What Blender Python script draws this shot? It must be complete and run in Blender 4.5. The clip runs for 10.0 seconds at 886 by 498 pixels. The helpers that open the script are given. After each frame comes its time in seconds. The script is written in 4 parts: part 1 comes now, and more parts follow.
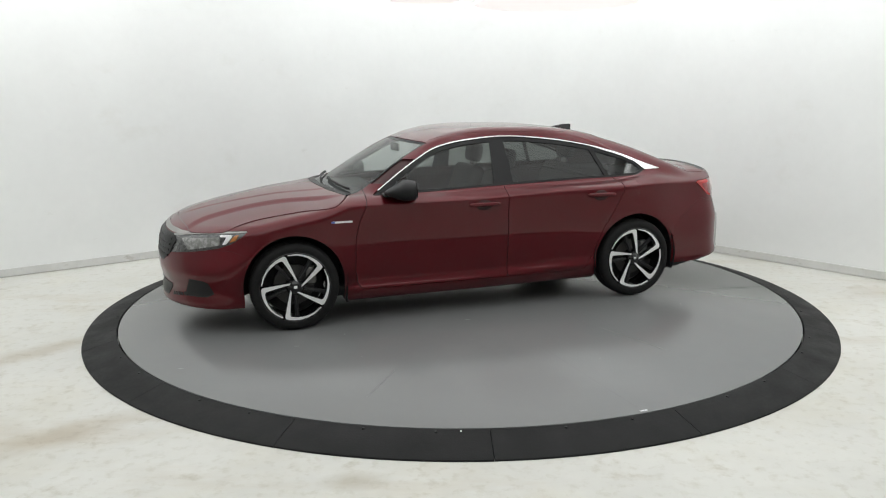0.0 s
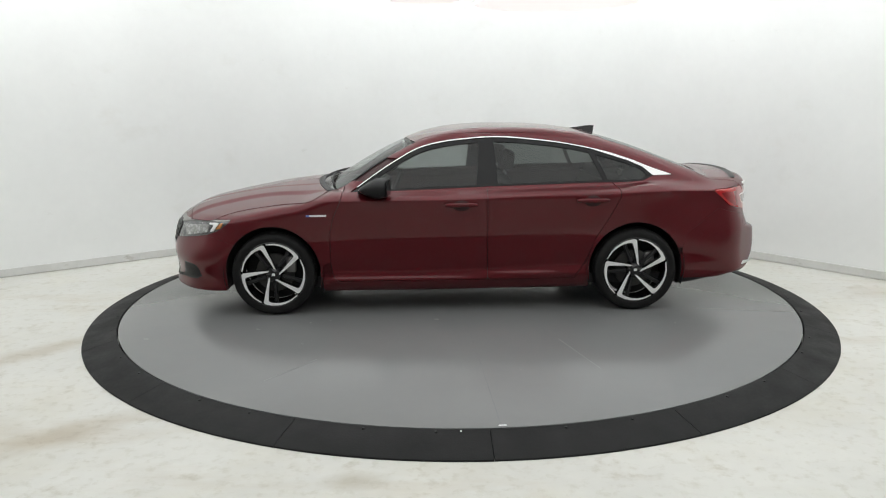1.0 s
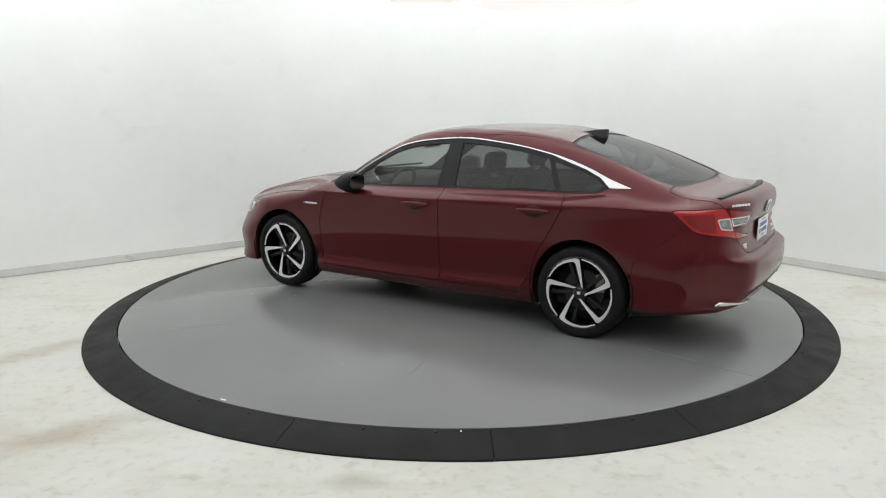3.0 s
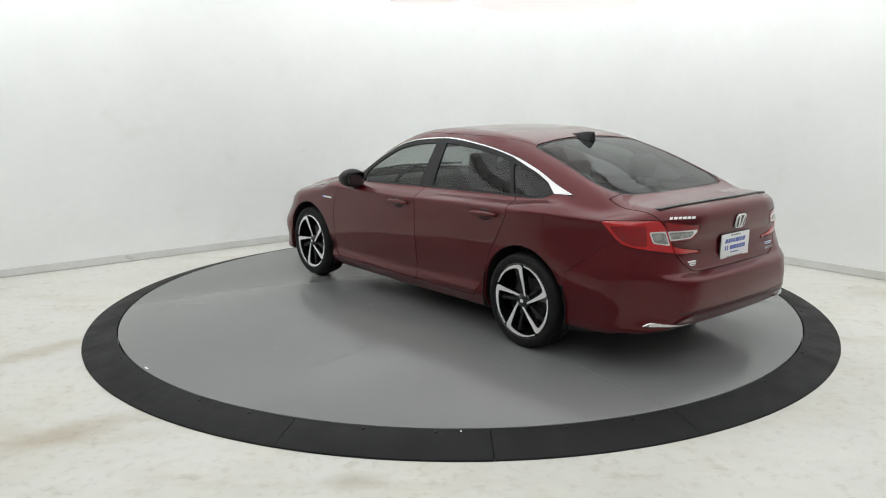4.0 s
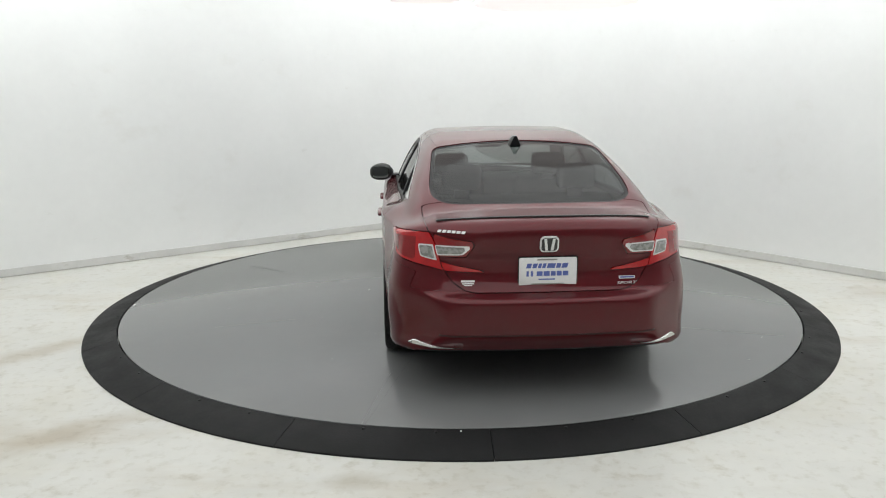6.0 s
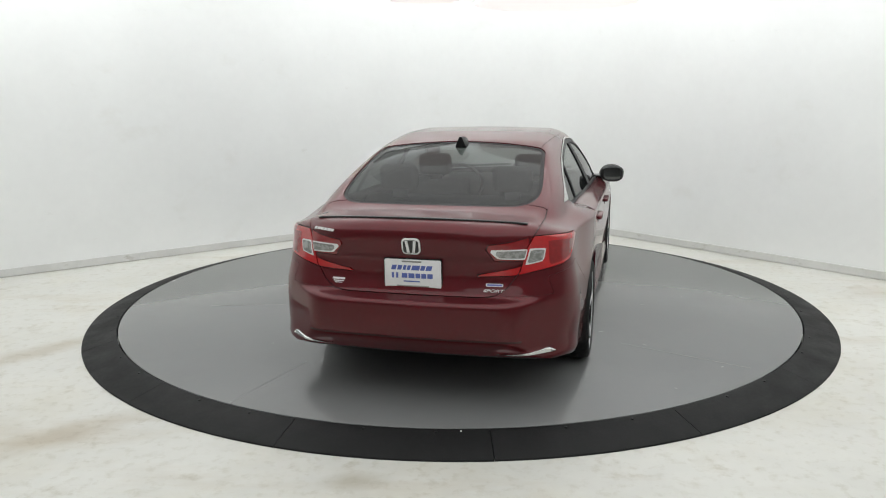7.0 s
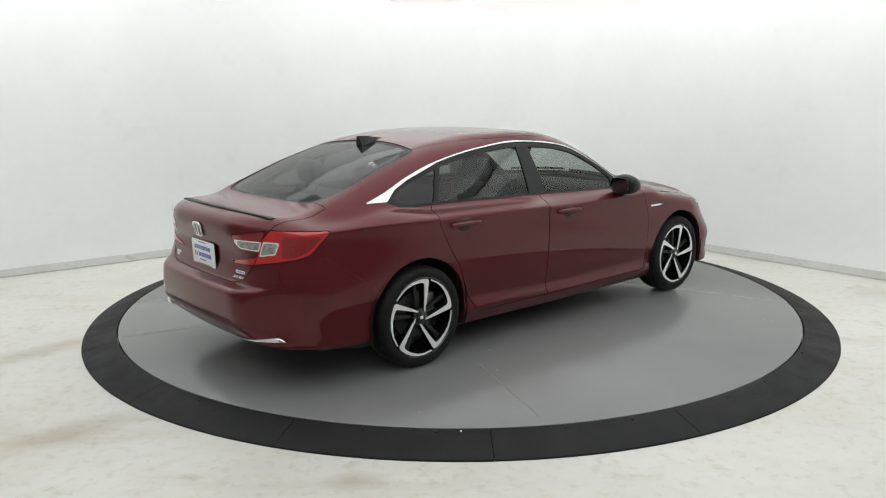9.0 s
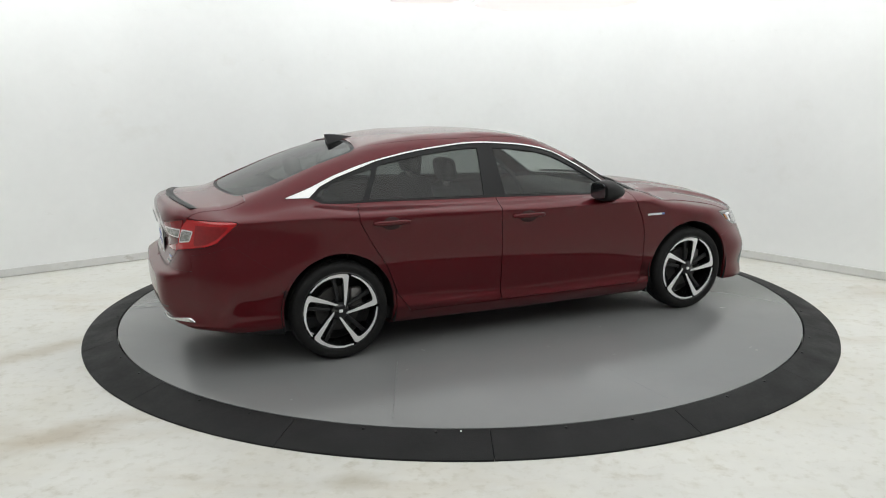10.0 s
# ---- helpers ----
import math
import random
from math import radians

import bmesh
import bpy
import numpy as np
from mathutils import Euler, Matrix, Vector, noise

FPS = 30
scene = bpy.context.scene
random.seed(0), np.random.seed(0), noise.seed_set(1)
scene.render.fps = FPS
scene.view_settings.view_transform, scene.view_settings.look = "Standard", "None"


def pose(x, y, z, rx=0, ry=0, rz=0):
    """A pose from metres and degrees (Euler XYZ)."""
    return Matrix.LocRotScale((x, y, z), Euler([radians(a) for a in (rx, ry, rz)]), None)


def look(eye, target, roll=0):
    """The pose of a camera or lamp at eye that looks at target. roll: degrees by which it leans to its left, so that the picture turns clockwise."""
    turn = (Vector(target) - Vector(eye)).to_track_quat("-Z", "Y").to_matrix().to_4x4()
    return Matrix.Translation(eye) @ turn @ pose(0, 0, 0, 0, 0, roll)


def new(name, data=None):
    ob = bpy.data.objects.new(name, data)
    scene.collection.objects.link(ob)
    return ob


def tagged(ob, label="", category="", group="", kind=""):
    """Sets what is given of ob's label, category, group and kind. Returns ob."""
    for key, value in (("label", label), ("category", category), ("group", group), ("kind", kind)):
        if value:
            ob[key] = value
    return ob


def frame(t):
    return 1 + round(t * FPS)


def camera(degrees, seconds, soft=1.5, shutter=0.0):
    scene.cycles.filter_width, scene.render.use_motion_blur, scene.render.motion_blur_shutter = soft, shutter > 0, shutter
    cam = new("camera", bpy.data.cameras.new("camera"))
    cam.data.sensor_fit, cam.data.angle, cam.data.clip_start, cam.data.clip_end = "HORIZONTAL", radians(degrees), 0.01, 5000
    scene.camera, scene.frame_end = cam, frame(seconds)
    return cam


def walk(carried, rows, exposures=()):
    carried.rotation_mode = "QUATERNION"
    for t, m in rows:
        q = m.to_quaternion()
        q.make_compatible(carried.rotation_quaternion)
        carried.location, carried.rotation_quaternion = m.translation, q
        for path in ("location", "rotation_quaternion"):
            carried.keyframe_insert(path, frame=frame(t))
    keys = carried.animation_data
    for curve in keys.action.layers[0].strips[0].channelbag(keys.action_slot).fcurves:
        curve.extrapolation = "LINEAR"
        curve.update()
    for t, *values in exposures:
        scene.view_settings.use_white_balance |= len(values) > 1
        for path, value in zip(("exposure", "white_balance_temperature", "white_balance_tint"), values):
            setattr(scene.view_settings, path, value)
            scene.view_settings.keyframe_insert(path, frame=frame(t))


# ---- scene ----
# one still camera beside the turntable
cam = camera(59.88, 10.0, soft=1.1)
EYE = Vector((0.0, -6.441, 1.7805))
PAN, TILT, ROLL = radians(-1.079), radians(11.615), -0.503
AIM = EYE + Vector((math.sin(PAN) * math.cos(TILT), math.cos(PAN) * math.cos(TILT), -math.sin(TILT)))
walk(cam, [(0, look(EYE, AIM, ROLL)), (10, look(EYE, AIM, ROLL))])

# the turntable and what stands on it
DISC_R, RING_R, DISC_H = 2.715, 2.9635, 0.0663
CAR_OFF = (0.0395, -0.3043)


def turn_at(t):
    """Heading of the turntable in degrees at t seconds."""
    s = (t - 5.0) / 5.0
    return 112.306 - 88.492 * s - 0.298 * s * s + 1.058 * s ** 3


# ---- light ----
world = bpy.data.worlds.new("room_air")
world.use_nodes = True
world.node_tree.nodes["Background"].inputs[0].default_value = (0.9, 0.95, 1.0, 1)
world.node_tree.nodes["Background"].inputs[1].default_value = 0.05
scene.world = world
scene.view_settings.exposure = 0.0
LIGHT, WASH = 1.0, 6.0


# ---- materials ----
def material(name, color, rough=0.5, metal=0.0, vary=0.0, scale=8.0, bump=0.0, bump_scale=200.0, coat=0.0, emit=0.0, spec=0.5):
    m = bpy.data.materials.new(name)
    m.use_nodes = True
    nt = m.node_tree
    b = nt.nodes["Principled BSDF"]
    b.inputs["Base Color"].default_value = (*color, 1)
    b.inputs["Roughness"].default_value = rough
    b.inputs["Metallic"].default_value = metal
    b.inputs["Specular IOR Level"].default_value = spec
    b.inputs["Coat Weight"].default_value = coat
    b.inputs["Coat Roughness"].default_value = 0.03
    if emit:
        b.inputs["Emission Color"].default_value = (*color, 1)
        b.inputs["Emission Strength"].default_value = emit
    if vary or bump:
        tc = nt.nodes.new("ShaderNodeTexCoord")
    if vary:
        n1, n2 = nt.nodes.new("ShaderNodeTexNoise"), nt.nodes.new("ShaderNodeTexNoise")
        n1.inputs["Scale"].default_value, n1.inputs["Detail"].default_value = scale, 6
        n2.inputs["Scale"].default_value, n2.inputs["Detail"].default_value = scale * 9, 4
        add = nt.nodes.new("ShaderNodeMath")
        add.operation = "MULTIPLY_ADD"
        add.inputs[1].default_value = 0.4
        nt.links.new(tc.outputs["Object"], n1.inputs["Vector"])
        nt.links.new(tc.outputs["Object"], n2.inputs["Vector"])
        nt.links.new(n2.outputs[0], add.inputs[0])
        nt.links.new(n1.outputs[0], add.inputs[2])
        ramp = nt.nodes.new("ShaderNodeMapRange")
        ramp.inputs[1].default_value, ramp.inputs[2].default_value = 0.45, 0.95
        ramp.inputs[3].default_value, ramp.inputs[4].default_value = 1 - vary, 1 + vary
        nt.links.new(add.outputs[0], ramp.inputs[0])
        mul = nt.nodes.new("ShaderNodeVectorMath")
        mul.operation = "SCALE"
        mul.inputs[0].default_value = color
        nt.links.new(ramp.outputs[0], mul.inputs["Scale"])
        nt.links.new(mul.outputs[0], b.inputs["Base Color"])
        rr = nt.nodes.new("ShaderNodeMapRange")
        rr.inputs[1].default_value, rr.inputs[2].default_value = 0.45, 0.95
        rr.inputs[3].default_value, rr.inputs[4].default_value = max(rough - 0.8 * vary, 0.02), min(rough + 0.8 * vary, 1)
        nt.links.new(add.outputs[0], rr.inputs[0])
        nt.links.new(rr.outputs[0], b.inputs["Roughness"])
    if bump:
        nb = nt.nodes.new("ShaderNodeTexNoise")
        nb.inputs["Scale"].default_value, nb.inputs["Detail"].default_value = bump_scale, 3
        bp = nt.nodes.new("ShaderNodeBump")
        bp.inputs["Strength"].default_value, bp.inputs["Distance"].default_value = bump, 0.002
        nt.links.new(tc.outputs["Object"], nb.inputs["Vector"])
        nt.links.new(nb.outputs[0], bp.inputs["Height"])
        nt.links.new(bp.outputs[0], b.inputs["Normal"])
    return m


def glass_material(name, tint):
    """A thin tinted pane: it lets light through and mirrors more towards grazing angles, alike from both sides."""
    m = bpy.data.materials.new(name)
    m.use_nodes = True
    nt = m.node_tree
    nt.nodes.clear()
    out = nt.nodes.new("ShaderNodeOutputMaterial")
    mix = nt.nodes.new("ShaderNodeMixShader")
    lw, power, gain = nt.nodes.new("ShaderNodeLayerWeight"), nt.nodes.new("ShaderNodeMath"), nt.nodes.new("ShaderNodeMath")
    lw.inputs[0].default_value = 0.5
    power.operation, gain.operation = "POWER", "MULTIPLY_ADD"
    power.inputs[1].default_value = 5.5
    gain.inputs[1].default_value, gain.inputs[2].default_value = 0.85, 0.05
    tr = nt.nodes.new("ShaderNodeBsdfTransparent")
    tr.inputs[0].default_value = (*tint, 1)
    gl = nt.nodes.new("ShaderNodeBsdfGlossy")
    gl.inputs["Roughness"].default_value = 0.02
    nt.links.new(lw.outputs["Facing"], power.inputs[0])
    nt.links.new(power.outputs[0], gain.inputs[0])
    nt.links.new(gain.outputs[0], mix.inputs[0])
    nt.links.new(tr.outputs[0], mix.inputs[1])
    nt.links.new(gl.outputs[0], mix.inputs[2])
    nt.links.new(mix.outputs[0], out.inputs[0])
    return m


WALL = material("white_wall_paint", (0.855, 0.865, 0.855), 0.6, vary=0.025, scale=1.3)
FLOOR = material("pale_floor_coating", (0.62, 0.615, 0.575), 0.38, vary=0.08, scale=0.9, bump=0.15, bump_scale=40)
CEILING = material("ceiling_paint", (0.8, 0.8, 0.8), 0.8, vary=0.02, scale=1)
BASE = material("baseboard_paint", (0.655, 0.655, 0.635), 0.4, vary=0.06, scale=4)
DISC = material("grey_turntable_coating", (0.175, 0.178, 0.177), 0.22, vary=0.015, scale=1.2)
RUBBER = material("black_ramp_rubber", (0.012, 0.0122, 0.0126), 0.6, vary=0.15, scale=5, bump=0.4, bump_scale=120, spec=0.2)
PAINT = material("dark_red_metallic_paint", (0.096, 0.0059, 0.0100), 0.40, metal=0.45, vary=0.03, scale=300, coat=0.74, spec=0.1)
BLACK = material("black_plastic", (0.010, 0.010, 0.011), 0.45, vary=0.15, scale=60, spec=0.3)
GLOSS_BLACK = material("gloss_black_trim", (0.008, 0.008, 0.009), 0.12, coat=0.5)
DARK = material("dark_underbody", (0.010, 0.010, 0.010), 0.8, vary=0.2, scale=20)
CHROME = material("bright_chrome_trim", (0.66, 0.66, 0.66), 0.16, metal=1.0)
TYRE = material("tyre_rubber", (0.009, 0.009, 0.009), 0.7, vary=0.2, scale=40, bump=0.3, bump_scale=300, spec=0.25)
ALLOY = material("machined_alloy", (0.88, 0.88, 0.88), 0.42, metal=0.35, vary=0.03, scale=8)
DARK_STEEL = material("dark_brake_steel", (0.06, 0.058, 0.056), 0.5, metal=0.4, vary=0.15, scale=30)
SILVER = material("bright_silver_badge", (0.78, 0.78, 0.78), 0.3, metal=0.35, vary=0.02, scale=40)
MIRROR = material("mirror_glass", (0.13, 0.135, 0.14), 0.04, metal=1.0)
# body red with the shade of gaps and recesses put into the colour
SHADE_RED = material("shaded_body_red", (0.035, 0.003, 0.004), 0.5, vary=0.05, scale=60)
SATIN_DARK = material("satin_dark_alloy", (0.022, 0.022, 0.023), 0.35, metal=0.3, vary=0.1, scale=30)
STEEL = material("brake_steel", (0.32, 0.31, 0.30), 0.4, metal=0.8, vary=0.1, scale=30)
CABIN = material("black_cabin_cloth", (0.018, 0.018, 0.019), 0.8, vary=0.2, scale=80)
LINER = material("grey_headliner", (0.22, 0.22, 0.21), 0.9, vary=0.05, scale=50)
LAMP_RED = material("red_lamp_lens", (0.42, 0.010, 0.013), 0.10, vary=0.12, scale=30, coat=1.0)
LAMP_DEEP = material("deep_red_lens", (0.22, 0.006, 0.009), 0.12, vary=0.15, scale=40, coat=1.0)
LAMP_CLEAR = material("clear_lamp_lens", (0.27, 0.27, 0.26), 0.2, metal=0.2, vary=0.35, scale=40, coat=1.0)
LAMP_DARK = material("dark_lamp_inside", (0.05, 0.05, 0.05), 0.3, vary=0.3, scale=60, coat=1.0)
AMBER = material("amber_reflector", (0.45, 0.16, 0.03), 0.2, vary=0.1, scale=60, coat=1.0)
GLASS = glass_material("tinted_side_glass", (0.30, 0.325, 0.315))
GLASS_REAR = glass_material("tinted_rear_glass", (0.22, 0.24, 0.235))
GLASS_FRONT = glass_material("light_side_glass", (0.46, 0.49, 0.48))
GLASS_CLEAR = glass_material("windscreen_glass", (0.82, 0.86, 0.84))
WHITE = material("white_print", (0.8, 0.8, 0.8), 0.4, vary=0.03, scale=60)
BLUE = material("blue_print", (0.10, 0.14, 0.42), 0.4, vary=0.05, scale=60)
# glow of the unseen sources added overhead and along the far walls
GLOW = material("fill_ceiling_glow", (0.98, 1.0, 1.0), 0.6, emit=LIGHT)
GLOW_COVE = material("wash_light_diffuser", (0.98, 1.0, 1.0), 0.6, emit=WASH)
GLOW_DISC = material("lamp_diffuser", (0.95, 0.91, 0.90), 0.6, emit=0.74)
# unseen near walls, greyed so the car's flanks reflect a dim side
NEAR_WALL = material("dimmed_wall_paint", (0.25, 0.25, 0.245), 0.6, vary=0.04, scale=1.3)


def stain(m, scale, lo, hi, tint, turn=0.0):
    """Lay irregular marks of a tint over a material; scale stretches them in x, y, z."""
    nt = m.node_tree
    b = nt.nodes["Principled BSDF"]
    tc, mp, nz, mr, mix = (nt.nodes.new("ShaderNode" + k) for k in ("TexCoord", "Mapping", "TexNoise", "MapRange", "Mix"))
    mp.inputs["Rotation"].default_value = (0, 0, radians(turn))
    mp.inputs["Scale"].default_value = scale
    nz.inputs["Scale"].default_value, nz.inputs["Detail"].default_value, nz.inputs["Roughness"].default_value = 1.0, 7, 0.62
    mr.inputs[1].default_value, mr.inputs[2].default_value = lo, hi
    mix.data_type, mix.blend_type = "RGBA", "MULTIPLY"
    nt.links.new(tc.outputs["Object"], mp.inputs[0])
    nt.links.new(mp.outputs[0], nz.inputs["Vector"])
    nt.links.new(nz.outputs[0], mr.inputs[0])
    nt.links.new(mr.outputs[0], mix.inputs[0])
    old = b.inputs["Base Color"]
    if old.is_linked:
        nt.links.new(old.links[0].from_socket, mix.inputs[6])
    else:
        mix.inputs[6].default_value = old.default_value
    mix.inputs[7].default_value = (*tint, 1)
    nt.links.new(mix.outputs[2], b.inputs["Base Color"])


def tint_patch(m, at, turn, size, tint):
    """One soft tinted patch, an uneven ellipse round a place on the floor."""
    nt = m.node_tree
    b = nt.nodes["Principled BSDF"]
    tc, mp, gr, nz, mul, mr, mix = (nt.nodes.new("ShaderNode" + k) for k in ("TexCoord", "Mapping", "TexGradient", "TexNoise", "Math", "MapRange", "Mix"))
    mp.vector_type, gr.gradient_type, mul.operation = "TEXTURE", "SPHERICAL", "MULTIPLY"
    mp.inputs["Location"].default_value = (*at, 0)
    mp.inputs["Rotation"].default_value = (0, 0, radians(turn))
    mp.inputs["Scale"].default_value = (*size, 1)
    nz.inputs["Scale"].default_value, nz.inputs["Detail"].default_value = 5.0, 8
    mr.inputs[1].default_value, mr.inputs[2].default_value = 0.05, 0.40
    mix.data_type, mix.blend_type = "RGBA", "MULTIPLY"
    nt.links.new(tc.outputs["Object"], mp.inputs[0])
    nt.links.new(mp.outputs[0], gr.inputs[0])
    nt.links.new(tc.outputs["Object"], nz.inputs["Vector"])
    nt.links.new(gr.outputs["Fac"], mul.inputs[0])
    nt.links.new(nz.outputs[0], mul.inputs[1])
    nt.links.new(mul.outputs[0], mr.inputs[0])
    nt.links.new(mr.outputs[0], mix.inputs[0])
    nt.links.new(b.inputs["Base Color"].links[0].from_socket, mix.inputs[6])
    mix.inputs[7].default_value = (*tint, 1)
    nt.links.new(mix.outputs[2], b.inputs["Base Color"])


def vary_pieces(m, amount):
    """Shade each piece that wears the material a little differently."""
    nt = m.node_tree
    b = nt.nodes["Principled BSDF"]
    info, mr, mul = nt.nodes.new("ShaderNodeObjectInfo"), nt.nodes.new("ShaderNodeMapRange"), nt.nodes.new("ShaderNodeVectorMath")
    mr.inputs[3].default_value, mr.inputs[4].default_value = 1 - amount, 1 + amount
    mul.operation = "SCALE"
    nt.links.new(info.outputs["Random"], mr.inputs[0])
    nt.links.new(b.inputs["Base Color"].links[0].from_socket, mul.inputs[0])
    nt.links.new(mr.outputs[0], mul.inputs["Scale"])
    nt.links.new(mul.outputs[0], b.inputs["Base Color"])


# two darker bands on the left, one worn patch near the front
tint_patch(FLOOR, (-3.00, -1.35), 48, (0.75, 0.20), (0.80, 0.75, 0.68))
tint_patch(FLOOR, (-2.12, -2.66), 41, (0.80, 0.18), (0.82, 0.77, 0.70))
tint_patch(FLOOR, (-0.48, -3.15), 5, (0.22, 0.12), (0.74, 0.71, 0.65))
stain(FLOOR, (14, 14, 1), 0.52, 0.66, (0.90, 0.89, 0.86))
stain(FLOOR, (0.35, 1.5, 1), 0.54, 0.74, (0.84, 0.78, 0.70), -25)
stain(FLOOR, (1.1, 1.1, 1), 0.50, 0.70, (0.95, 0.93, 0.88))
stain(FLOOR, (3.5, 3.5, 1), 0.58, 0.75, (0.86, 0.84, 0.80))
stain(FLOOR, (9, 9, 1), 0.62, 0.70, (0.90, 0.88, 0.85))
stain(WALL, (1.6, 1.6, 2.6), 0.62, 0.74, (0.965, 0.96, 0.95))
stain(WALL, (4, 4, 9), 0.68, 0.74, (0.94, 0.935, 0.925))
stain(RUBBER, (6, 6, 6), 0.55, 0.75, (1.35, 1.35, 1.35))
vary_pieces(RUBBER, 0.22)
stain(BASE, (5, 5, 12), 0.60, 0.70, (0.75, 0.73, 0.70))
stain(DISC, (0.9, 0.9, 1), 0.5, 0.75, (0.93, 0.93, 0.93))
SMOKE = material("grey_scuff", (0.165, 0.165, 0.165), 0.5, vary=0.2, scale=30)


# ---- helpers for things ----
def link(name, mesh, mat, parent=None, label=""):
    ob = new(name, mesh)
    mesh.materials.append(mat)
    if parent:
        ob.parent = parent
    if label:
        ob["label"] = label
    return ob


def part(name, bm, mat, parent=None, label="", smooth=True, m=None):
    mesh = bpy.data.meshes.new(name)
    if m is not None:
        bm.transform(m)
    bmesh.ops.recalc_face_normals(bm, faces=bm.faces)
    for f in bm.faces:
        f.smooth = smooth
    bm.to_mesh(mesh)
    bm.free()
    if smooth:
        mesh.set_sharp_from_angle(angle=radians(38))
    return link(name, mesh, mat, parent, label)


def box_bm(x0, x1, y0, y1, z0, z1, bevel=0.0, seg=2):
    bm = bmesh.new()
    bmesh.ops.create_cube(bm, size=1.0)
    bm.transform(Matrix.Translation(((x0 + x1) / 2, (y0 + y1) / 2, (z0 + z1) / 2)) @ Matrix.Diagonal((x1 - x0, y1 - y0, z1 - z0, 1)))
    if bevel:
        bmesh.ops.bevel(bm, geom=bm.edges[:], offset=bevel, segments=seg, affect="EDGES", profile=0.5)
    return bm


def lathe_bm(profile, steps=72, a0=0.0, a1=360.0):
    """Spin (radius, along) pairs about the y axis."""
    bm = bmesh.new()
    full = abs(a1 - a0) >= 360
    n = steps if full else steps + 1
    rings = []
    for i in range(n):
        a = radians(a0 + (a1 - a0) * i / steps)
        rings.append([bm.verts.new((r * math.cos(a), h, r * math.sin(a))) for r, h in profile])
    for i in range(n if full else n - 1):
        p, q = rings[i], rings[(i + 1) % n]
        for j in range(len(profile) - 1):
            bm.faces.new((p[j], p[j + 1], q[j + 1], q[j]))
    return bm


def slab_bm(outline, depth, bevel=0.0):
    """A plate from an outline of (x, y), from z = 0 up to depth."""
    bm = bmesh.new()
    f = bm.faces.new([bm.verts.new((x, y, 0)) for x, y in outline])
    r = bmesh.ops.extrude_face_region(bm, geom=[f])
    bmesh.ops.translate(bm, verts=[v for v in r["geom"] if isinstance(v, bmesh.types.BMVert)], vec=(0, 0, depth))
    if bevel:
        top = [e for e in bm.edges if all(abs(v.co.z - depth) < 1e-6 for v in e.verts)]
        bmesh.ops.bevel(bm, geom=top, offset=bevel, segments=2, affect="EDGES", profile=0.5)
    return bm


# ---- room ----
CORNER = Vector((0.485, 4.68))
ALONG_L, ALONG_R = Vector((-0.80, -0.60)), Vector((0.66, -0.751))
ROOM_L, ROOM_R, ROOM_H = 10.2, 11.2, 3.7


def wall_line(fillet):
    """Plan of the two far walls, with a rounded corner between them."""
    pts = [CORNER + ALONG_L * ROOM_L]
    a, b = CORNER + ALONG_L * fillet, CORNER + ALONG_R * fillet
    for i in range(33):
        t = i / 32
        pts.append(a * (1 - t) ** 2 + CORNER * 2 * t * (1 - t) + b * t * t)
    pts.append(CORNER + ALONG_R * ROOM_R)
    return pts


def offset_line(pts, d):
    out = []
    for i, p in enumerate(pts):
        t = (pts[min(i + 1, len(pts) - 1)] - pts[max(i - 1, 0)]).normalized()
        out.append(p + Vector((t.y, -t.x)) * d)
    return out


def strip_bm(front, back, z0, z1):
    bm = bmesh.new()
    rows = [[bm.verts.new((p.x, p.y, z)) for p in line] for line, z in ((front, z0), (front, z1), (back, z1), (back, z0))]
    for k in range(4):
        r, s = rows[k], rows[(k + 1) % 4]
        for i in range(len(front) - 1):
            bm.faces.new((r[i], r[i + 1], s[i + 1], s[i]))
    for i in (0, -1):
        bm.faces.new([r[i] for r in rows])
    return bm


far_line = wall_line(1.9)
tagged(part("wall_north", strip_bm(far_line, offset_line(far_line, -0.15), 0, ROOM_H), WALL), "plain white painted wall curving round the far corner", "wall", kind="structure")
base_line = offset_line(far_line, 0.018)
tagged(part("baseboard", strip_bm(base_line, far_line, 0.005, 0.080), BASE), "scuffed white baseboard along the wall", "baseboard", kind="structure")
far_l, far_r = CORNER + ALONG_L * ROOM_L, CORNER + ALONG_R * ROOM_R
near = CORNER + ALONG_L * ROOM_L + ALONG_R * ROOM_R
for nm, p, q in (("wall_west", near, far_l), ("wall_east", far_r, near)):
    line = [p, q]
    tagged(part(nm, strip_bm(line, offset_line(line, -0.15), 0, ROOM_H), NEAR_WALL, smooth=False), "plain unseen wall, coloured grey to stand in for a dim near side", "wall", kind="structure")


def sheet_bm(z0, z1):
    c = (CORNER + near) / 2
    bm = box_bm(c.x - 12, c.x + 12, c.y - 12, c.y + 12, z0, z1)
    return bm


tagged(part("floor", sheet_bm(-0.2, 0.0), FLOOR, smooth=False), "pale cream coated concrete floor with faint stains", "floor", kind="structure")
tagged(part("ceiling", sheet_bm(ROOM_H, ROOM_H + 0.15), CEILING, smooth=False), "white ceiling", "ceiling", kind="structure")


